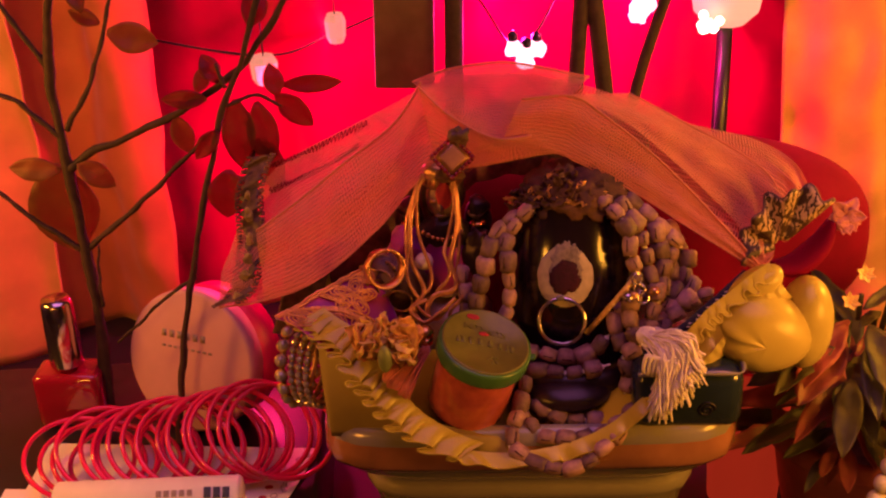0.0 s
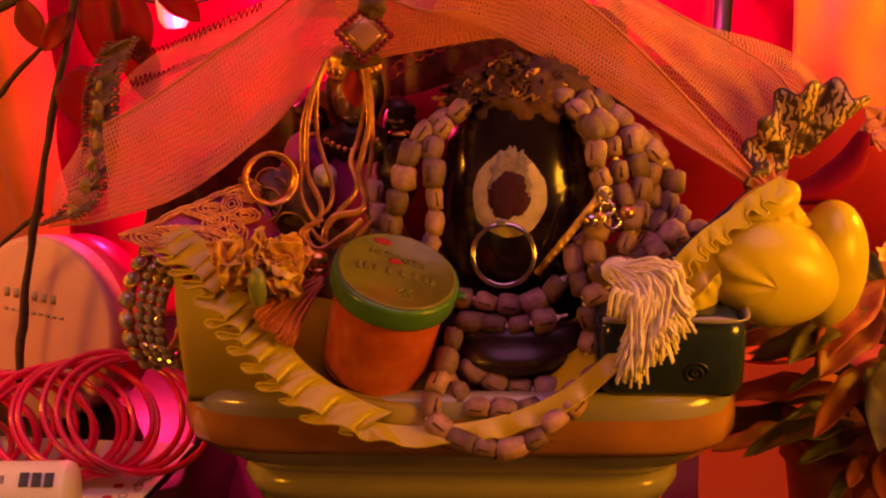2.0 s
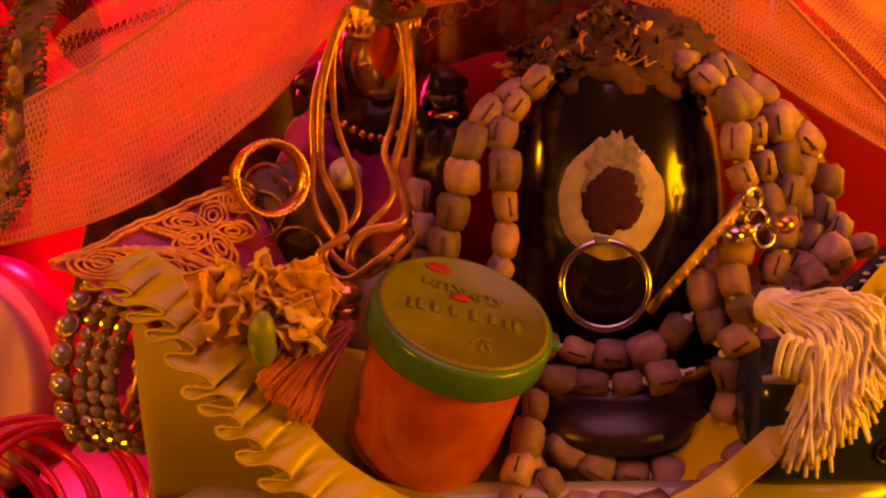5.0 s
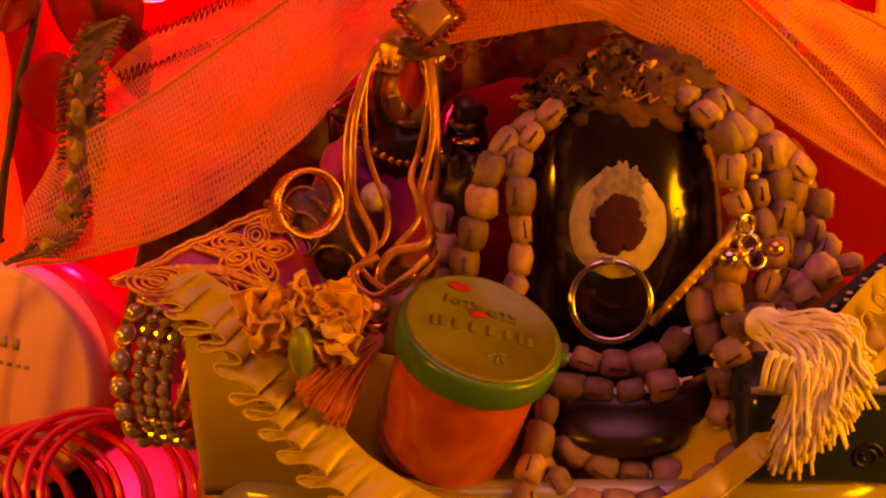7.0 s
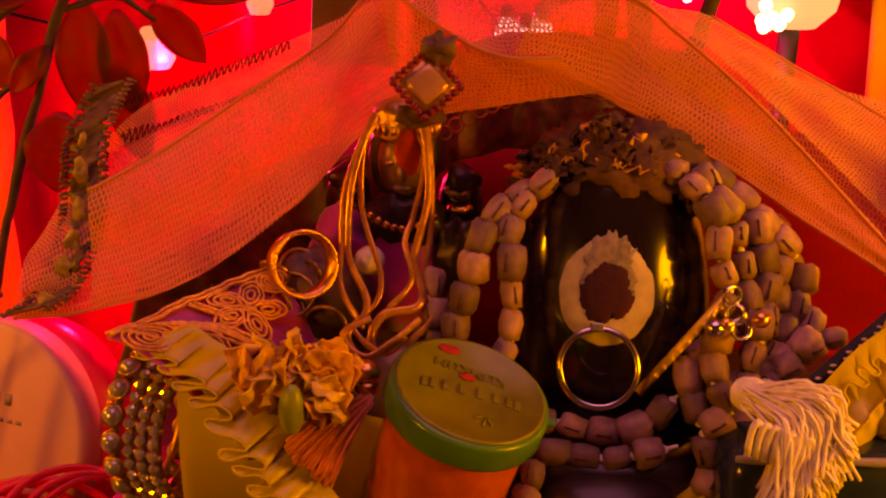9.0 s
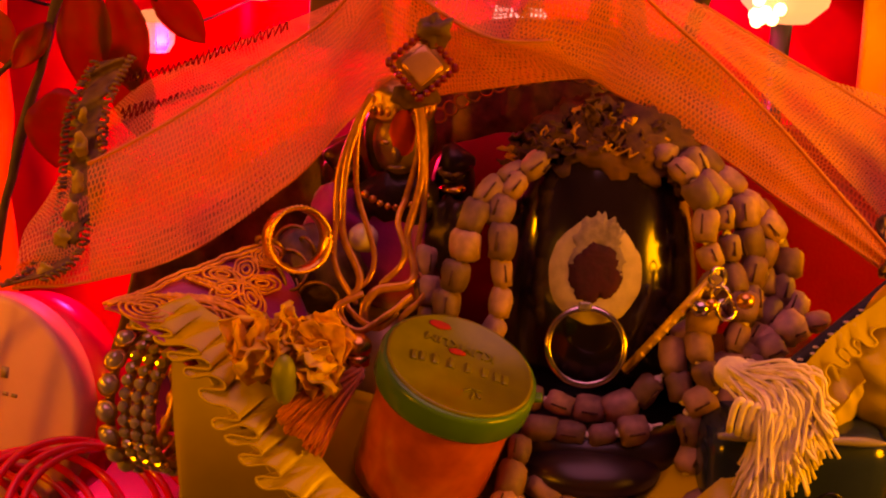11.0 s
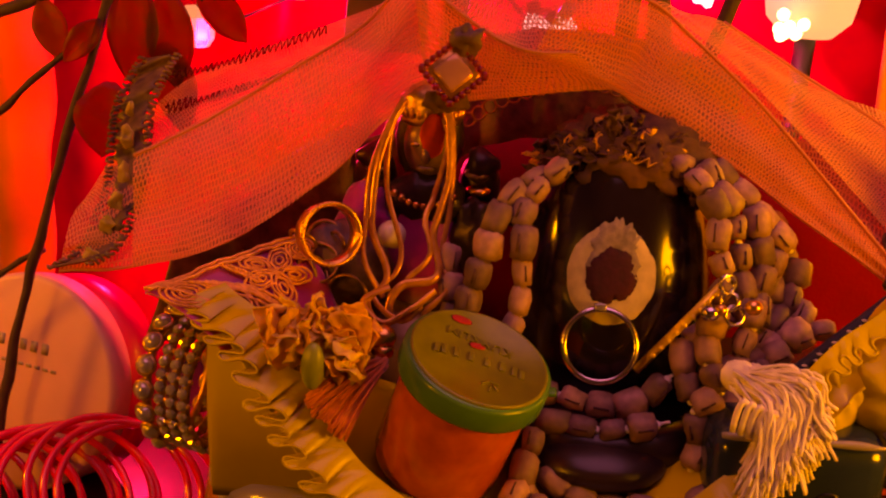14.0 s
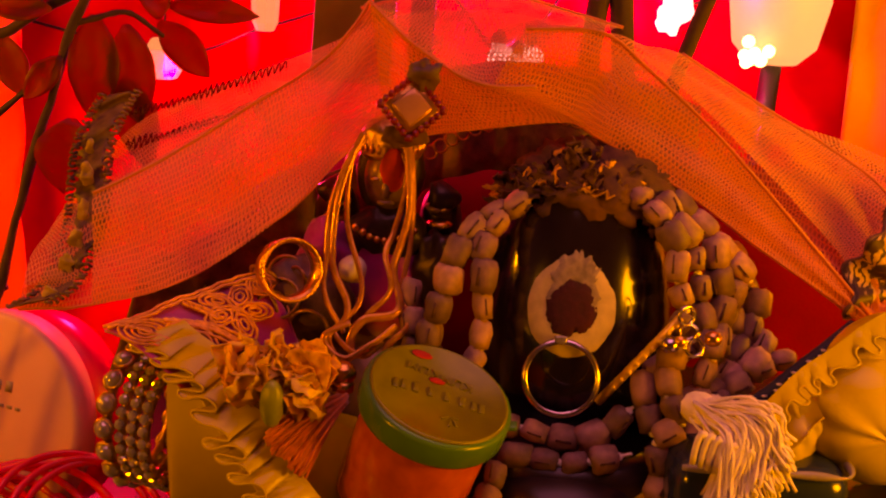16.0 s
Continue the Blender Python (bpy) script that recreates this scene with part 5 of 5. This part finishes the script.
T0 = TOP * 1000
c1 = card("printed_card", "white card with red petals and a grey floral border", [(-235, -8, T0 + .9), (-108, -1, T0 + .9), (-92, 62, T0 + .9), (-235, 70, T0 + .9)], M["paper"])
c2 = card("paper_sheet", "white paper sheet with a line of grey print", [(-245, -19, T0 + 1.8), (-128, -13, T0 + 1.8), (-150, 26, T0 + 1.8), (-245, 30, T0 + 1.8)], M["paper"])
for k, (x, y, s) in enumerate(((-118, 16, 2.4), (-121, 10, 2.2), (-115, 22, 2.0), (-113, 30, 2.2), (-119, 3, 1.6), (-110, 14, 1.4))):
    part("petal_print", blob(bmesh.new(), mm(x, y, T0 + 1.6), (s / 1000, s / 1300, 0.0002), 12, 6), M["petal_print"], c1, "red petal")
for k in range(60):
    x = random.uniform(-116, -96)
    y = random.uniform(2, 58)
    if x > -108 + (y + 1) * 0.26 - 3 or x < -117 + (y + 1) * 0.26:
        continue
    part("border_print", tube(bmesh.new(), circle(mm(x, y, T0 + 1.6), random.uniform(0.0008, 0.0018), (0, 0, 1), 10), 0.00025, 4, True), M["print_grey"], c1, "grey floral print")
for k in range(7):
    part("print_bar", box(bmesh.new(), (0.0042, 0.0045, 0.0003), pose(-0.226 + 0.0062 * k, -0.0085 + 0.0002 * k, TOP + 0.0021, 0, 0, 3)), M["print_grey"], c2)
tubeob = thing("white_tube", "white cosmetic tube with dark print lying on the card", "tube")
TA, TB = mm(-208, 2, T0 + 13.4), mm(-121, 6, T0 + 13.4)
part("tube_body", tube(bmesh.new(), [TA, TA.lerp(TB, 0.01), TA.lerp(TB, 0.5), TA.lerp(TB, 0.985), TB], lambda u: 0.0112 if 0.01 < u < 0.99 else 0.0104, 40), M["paper"], tubeob)
for k, (w, gap) in enumerate(((3.2, 0), (3.2, 4.4), (3.2, 8.8))):
    p = TA.lerp(TB, 0.84) + mm(gap, -6.5, 9.3)
    part("print_bar", box(bmesh.new(), (w / 1000, 0.0052, 0.0004), Matrix.Translation(p) @ pose(0, 0, 0, 38, 0, 4), 0.0001), M["print_blue"], tubeob)
for k in range(5):
    p = TA.lerp(TB, 0.58) + mm(3.6 * k, -6.5 + .2 * k, 9.3)
    part("print_bar", box(bmesh.new(), (0.0024, 0.003, 0.0004), Matrix.Translation(p) @ pose(0, 0, 0, 38, 0, 4), 0.0001), M["print_grey"], tubeob)

# bangles, a leaning row that heaps up towards the planter
for k in range(20):
    u = k / 19
    x = -208 + 98 * u + random.uniform(-3, 3)
    tilt = 74 - 14 * u + random.uniform(-8, 8)
    r = 0.0262 + random.uniform(-0.0008, 0.0008)
    nrm = Vector((0.75 * math.cos(math.radians(tilt)), -0.55 * math.cos(math.radians(tilt)) - 0.15 * u + random.uniform(-.05, .05), math.sin(math.radians(tilt)))).normalized()
    low = math.sqrt(1 - nrm.z ** 2) * r
    c = mm(x, 44 + random.uniform(-2, 2) + 8 * u, T0 + 2.6 + 5 * u * u) + Vector((0, 0, low))
    bm = tube(bmesh.new(), circle(c, r, nrm, 64), 0.0013, 10, True)
    tagged(part("bangle", bm, M["bangle"]), "thin red glass bangle leaning in a row", "bangle", "red bangles on the box")

# powder box
pb = thing("powder_box", "round cream and pink cardboard powder box standing on edge", "box")
PA = Vector((-0.36, -0.90, 0.26)).normalized()
PM = axes(mm(-160, 90, T0 + 38.2), PA, (0, 0, 1))
part("box_base", lathe(bmesh.new(), [(0.036, -0.030), (0.0372, -0.029), (0.0375, -0.008)], PM, 64), M["pink"], pb, "pink box base")
pl = part("box_lid", lathe(bmesh.new(), [(0.0382, -0.0095), (0.0384, 0.0), (0.0375, 0.0012), (0.036, 0.0016)], PM, 64), M["tin_white"], pb, "cream box lid")
for k in range(6):
    part("print_bar", box(bmesh.new(), (0.0028, 0.0038, 0.0002), PM @ pose(0.016 - 0.0048 * k, -0.0135, 0.0017), 0), M["print_grey"], pl)
for k in range(9):
    part("print_bar", box(bmesh.new(), (0.0022, 0.0012, 0.0002), PM @ pose(0.016 - 0.0036 * k, -0.0065, 0.0017), 0), M["print_grey"], pl)

# nail varnish bottle
nb = thing("nail_varnish_bottle", "red nail varnish bottle with a silver cap", "bottle")
bm = box(bmesh.new(), (0.036, 0.022, 0.032), Matrix.Translation(mm(-228, 96, T0 + 16.2)), 0.004, 4)
part("bottle_glass", bm, M["bottle"], nb)
part("bottle_neck", lathe(bmesh.new(), [(0.006, 0), (0.006, 0.005)], Matrix.Translation(mm(-228, 96, T0 + 31)), 24), M["bottle"], nb)
part("cap", lathe(bmesh.new(), [(0.0085, 0), (0.009, 0.001), (0.0082, 0.036), (0.0072, 0.0385)], Matrix.Translation(mm(-228, 96, T0 + 35)), 32), M["chrome"], nb, "tall silver cap")

# ---- twigs ----
def branch(bm, pts, r0, r1):
    L = spline([mm(*p) for p in pts], 8)
    tube(bm, [p + Vector((noise.noise(p * 90), 0, noise.noise(p * 90 + Vector((5, 5, 5))))) * 0.0012 for p in L], lambda u: (r0 + (r1 - r0) * u) * (1 + 0.15 * math.sin(u * 37)), 8)


def leaves(parent, spots, mat, seed):
    random.seed(seed)
    for x, y, z, L, w, ang in spots:
        bm = leaf_bm(L / 1000, w / 1000, 0.25, 0.25, 0.12, 9)
        a = math.radians(ang)
        d = Vector((math.cos(a), -0.25, math.sin(a)))
        bmesh.ops.transform(bm, matrix=axes(mm(x, y, z), (0.2, -1, 0.3), -d), verts=bm.verts)
        part("leaf", bm, mat, parent)


tw = thing("bare_twig_plant", "tall dark branching twig with a few withered leaves", "plant")
bm = bmesh.new()
branch(bm, [(-212, 98, 62), (-210, 98, 79), (-208, 100, 123), (-209, 101, 164), (-211, 103, 208), (-212, 105, 255), (-205, 105, 300), (-200, 106, 360)], 0.0036, 0.0022)
part("stem", bm, M["bark"], tw)
for pts, r in (([(-213, 105, 258), (-229, 105, 288), (-245, 106, 315)], 0.0016), ([(-208, 103, 226), (-192, 103, 252), (-181, 103, 278), (-170, 103, 310)], 0.0014),
               ([(-211, 103, 222), (-226, 103, 238), (-240, 103, 247), (-262, 103, 262)], 0.0016), ([(-210, 102, 206), (-198, 102, 214), (-155, 98, 233), (-118, 95, 258), (-93, 92, 291), (-80, 92, 330)], 0.0021),
               ([(-209, 101, 161), (-169, 98, 194), (-135, 96, 226)], 0.0016), ([(-210, 101, 161), (-230, 101, 177), (-250, 101, 198)], 0.0017), ([(-205, 99, 130), (-203, 98, 150), (-201, 98, 165)], 0.001)):
    bm = bmesh.new()
    branch(bm, pts, r, r * 0.6)
    part("branch", bm, M["bark"], tw)
leaves(tw, [(-180, 102, 275, 24, 15, -10), (-205, 101, 210, 22, 12, -35), (-214, 101, 206, 26, 12, 172), (-183, 103, 279, 16, 8, 150), (-190, 100, 285, 20, 9, 100), (-152, 97, 234, 20, 11, -70), (-140, 96, 246, 16, 8, 60)], M["leaf_brown"], 1)
bm = leaf_bm(0.050, 0.036, 0.1, 0.1, 0.03)
bmesh.ops.transform(bm, matrix=axes(mm(-222, 112, 205), (0.1, -1, 0.1), (-0.1, 0, 1)), verts=bm.verts)
part("leaf", bm, M["leaf_brown"], tw, "broad pale withered leaf")

tw2 = thing("leafy_twig", "thin upright dark twig with reddish drooping leaves", "plant")
bm = bmesh.new()
branch(bm, [(-165, 62, 63), (-163, 70, 89), (-156, 78, 131), (-149, 82, 162), (-138, 86, 201), (-127, 90, 238), (-111, 92, 275), (-96, 94, 320)], 0.0018, 0.0013)
part("stem", bm, M["bark"], tw2)
for pts in ([(-150, 84, 153), (-171, 86, 137), (-195, 86, 115)], [(-127, 90, 240), (-112, 96, 244), (-100, 100, 236)], [(-124, 90, 250), (-128, 92, 262)], [(-112, 98, 222), (-118, 90, 205), (-116, 84, 190)]):
    bm = bmesh.new()
    branch(bm, pts, 0.0011, 0.0007)
    part("branch", bm, M["bark"], tw2)
leaves(tw2, [(-126, 84, 211, 24, 20, -95), (-104, 108, 240, 24, 12, -40), (-100, 104, 246, 30, 9, 5), (-102, 100, 242, 16, 10, 95), (-121, 94, 243, 34, 16, -88), (-112, 98, 240, 32, 15, -80), (-128, 92, 252, 15, 10, 110),
              (-110, 92, 278, 20, 12, 70), (-112, 100, 222, 30, 14, -75), (-134, 92, 244, 22, 9, 175), (-130, 88, 230, 18, 9, -130)], M["leaf_wine"], 2)

# ---- poles and blades behind ----
# wooden post built as a thin board, its lower part left off
bm = bmesh.new()
box(bm, (0.034, 0.003, 0.425), pose(-0.042, 0.215, 0.4170, 0, 2, 0), 0.001)
tagged(part("hanging_strip", bm, M["bamboo"]), "olive wooden post with its lower part left off", "cloth strip")
bm = bmesh.new()
tube(bm, [mm(-22, 205, 0), mm(-21, 205, 200), mm(-18, 205, 300), mm(-17, 205, 560)], 0.0052, 12)
tagged(part("dark_stick", bm, M["bark"]), "slim dark wooden stick beside the post", "stick")
blades = thing("blade_plant", "dark strap leaves rising behind the veil", "plant")
for a, b, c, w in (((44, 180, 120), (46, 185, 210), (54, 190, 330), 0.008), ((68, 180, 120), (62, 185, 208), (46, 190, 330), 0.009), ((70, 178, 120), (78, 185, 206), (110, 190, 310), 0.006)):
    L = spline([mm(*a), mm(*b), mm(*c)], 10)
    part("blade", sheet(lambda u, v: L[min(20, int(u * 20))] + Vector(((v - 0.5) * w, abs(v - 0.5) * w * 0.5, 0)), 20, 4, thick=0.0006), M["bark"], blades)

# glowing blobs in place of the backdrop's white glints, on an added wire
WIRE = [(-260, 322, 214), (-150, 312, 196), (-96, 300, 214), (-20, 316, 236), (18, 250, 216), (60, 300, 262), (90, 250, 241), (148, 306, 262), (220, 318, 240)]
string = thing("glint_string", "glowing pinkish white blobs in place of glints, on an added dark wire", "light string")
part("wire", tube(bmesh.new(), spline([mm(*p) for p in WIRE], 10), 0.0008, 6), M["black"], string)
random.seed(8)
for x, y, z, r in ((13, 248, 216, 4.5), (21, 246, 211, 6.0), (27, 248, 215, 5.0), (88, 248, 239, 7.5)):
    bl = part("bulb", blob(bmesh.new(), mm(x, y, z), (r / 1000, r / 1000, r / 850), 18, 12, r / 1600, 200), M["bulb"], string, "glowing blob in place of a white glint")
    part("socket", lathe(bmesh.new(), [(0.0024, 0), (0.003, 0.001), (0.003, 0.004), (0.001, 0.006)], Matrix.Translation(mm(x, y, z + r)), 12), M["black"], bl, "dark cap added above the glint")
shade = thing("peach_lampshade", "pale peach glass lampshade glowing behind the veil", "lamp")
part("shade_glass", lathe(bmesh.new(), [(0.012, 0), (0.020, 0.008), (0.024, 0.03), (0.020, 0.06), (0.012, 0.075), (0.009, 0.12)], Matrix.Translation(mm(146, 298, 213)), 32), M["pale_glow"], shade)
part("shade_stem", lathe(bmesh.new(), [(0.006, 0), (0.005, 0.1), (0.005, 0.214)], Matrix.Translation(mm(146, 298, 0)), 16), M["black"], shade, "dark lamp stem")
# beads emit so that they read as sparkles
for k in range(9):
    part("glass_bead", blob(bmesh.new(), mm(132 + random.uniform(-5, 6), 276 + random.uniform(-3, 3), 219 + random.uniform(-5, 6)), (0.003, 0.003, 0.003), 8, 6), M["sparkle_glow"], shade, "bead glowing in place of a sparkle")

# glowing shapes and wires, added to stand for two pale bright patches
for x, y, z, w in ((-140, 270, 199, 8), (-94, 270, 224, 6)):
    bl = thing("bright_patch", "small glowing shape added for a pale bright patch behind the leaves", "lamp", "lanterns behind the leaves")
    part("lantern_paper", lathe(bmesh.new(), [(w * 0.7e-3, -0.008), (w * 1e-3, -0.004), (w * 1.1e-3, 0.006), (w * 0.8e-3, 0.010)], Matrix.Translation(mm(x, y, z)), 9), M["patch_glow"], bl, smooth=False)
    part("hanging_wire", tube(bmesh.new(), [mm(x, y, z + 9), mm(x, y, 420), mm(x, y - 20, 620)], 0.0005, 5), M["black"], bl)

# ---- flowering plant ----
kal = thing("flowering_pot_plant", "leafy pot plant with small yellow flowers in a terracotta pot", "plant")
part("plant_pot", lathe(bmesh.new(), [(0.032, 0), (0.036, 0.004), (0.046, 0.05), (0.049, 0.052), (0.049, 0.062), (0.046, 0.063), (0.043, 0.056)], Matrix.Translation(mm(190, 88, 0)), 40), M["terracotta"], kal)
part("soil", lathe(bmesh.new(), [(0.043, 0.052), (0.043, 0.058), (0.01, 0.06)], Matrix.Translation(mm(190, 88, 0)), 32), M["dried"], kal)
random.seed(77)
for k in range(14):
    a = random.uniform(0, 6.28)
    tip = mm(186 + 34 * math.cos(a), 86 + 34 * math.sin(a) - 14, 105 + random.uniform(-14, 26))
    bm = bmesh.new()
    tube(bm, spline([mm(190 + 8 * math.cos(a), 90 + 8 * math.sin(a), 58), mm(188 + 22 * math.cos(a), 86 + 22 * math.sin(a), 84), tip], 8), 0.0016, 6)
    part("stem", bm, M["leaf"], kal)
for k in range(110):
    a = random.uniform(0, 6.28)
    h = random.uniform(66, 140)
    r = random.uniform(6, 30)
    base = mm(174 + r * math.cos(a), 62 + r * math.sin(a) * 0.9, h)
    L = random.uniform(0.024, 0.058)
    bm = leaf_bm(L, L * random.uniform(0.22, 0.34), 0.3, random.uniform(-0.1, 0.3), 0.2, 9)
    d = Vector((math.cos(a) * 1.5, math.sin(a) - 0.25, random.uniform(-0.15, 0.5)))
    bmesh.ops.transform(bm, matrix=axes(base, (0.0, -0.2, 1), -d), verts=bm.verts)
    # every third leaf carries the red light in its colour
    part("leaf", bm, M["red_lit_leaf"] if k % 3 == 0 else M["leaf"], kal)


def blossom(c, s, parent):
    f = part("blossom", blob(bmesh.new(), c, (s * 0.25, s * 0.25, s * 0.2), 10, 6), M["marigold"], parent, "yellow blossom")
    for k in range(6):
        bm = leaf_bm(s, s * 0.6, 0.3, -0.15, 0.15, 6, 0.7)
        bmesh.ops.transform(bm, matrix=axes(c, (0.1, -0.7, 0.7), (0, 0, 1)) @ pose(0, 0, 0, 25, 0, 60 * k), verts=bm.verts)
        part("petal", bm, M["petal"], f)


for x, y, z, s in ((178, 42, 123, 0.011), (206, 60, 100, 0.010), (196, 52, 88, 0.012), (168, 60, 145, 0.006), (190, 66, 150, 0.007), (178, 74, 152, 0.006), (203, 80, 146, 0.006)):
    blossom(mm(x, y, z), s, kal)
random.seed(5)
pg = thing("pearl_garland", "string of cream pearls hanging at the plant", "beads")
for p, d in evenly(spline([mm(*q) for q in ((184, 16, 92), (180, 12, 80), (175, 10, 62), (177, 10, 46), (186, 10, 30), (200, 10, 20))], 10), 0.0088):
    part("pearl", blob(bmesh.new(), p, (0.0050, 0.0050, 0.0046), 12, 8), M["pearl"], pg)

# added emitting cup shape; stands in for the red-orange glow between planter and plant
cup = thing("red_glow_standin", "added glowing cup shape in place of a red-orange glow beside the planter", "lamp")
part("cup_glass", lathe(bmesh.new(), [(0.016, 0), (0.019, 0.003), (0.021, 0.05), (0.023, 0.092), (0.0235, 0.094), (0.0222, 0.094), (0.020, 0.05)], Matrix.Translation(mm(134, 100, 0)), 40), M["red_patch_glow"], cup)
part("cup_rim", tube(bmesh.new(), circle(mm(134, 100, 94), 0.0229, (0, 0, 1), 40), 0.0009, 8, True), M["pink"], cup, "rim added to the glowing shape")
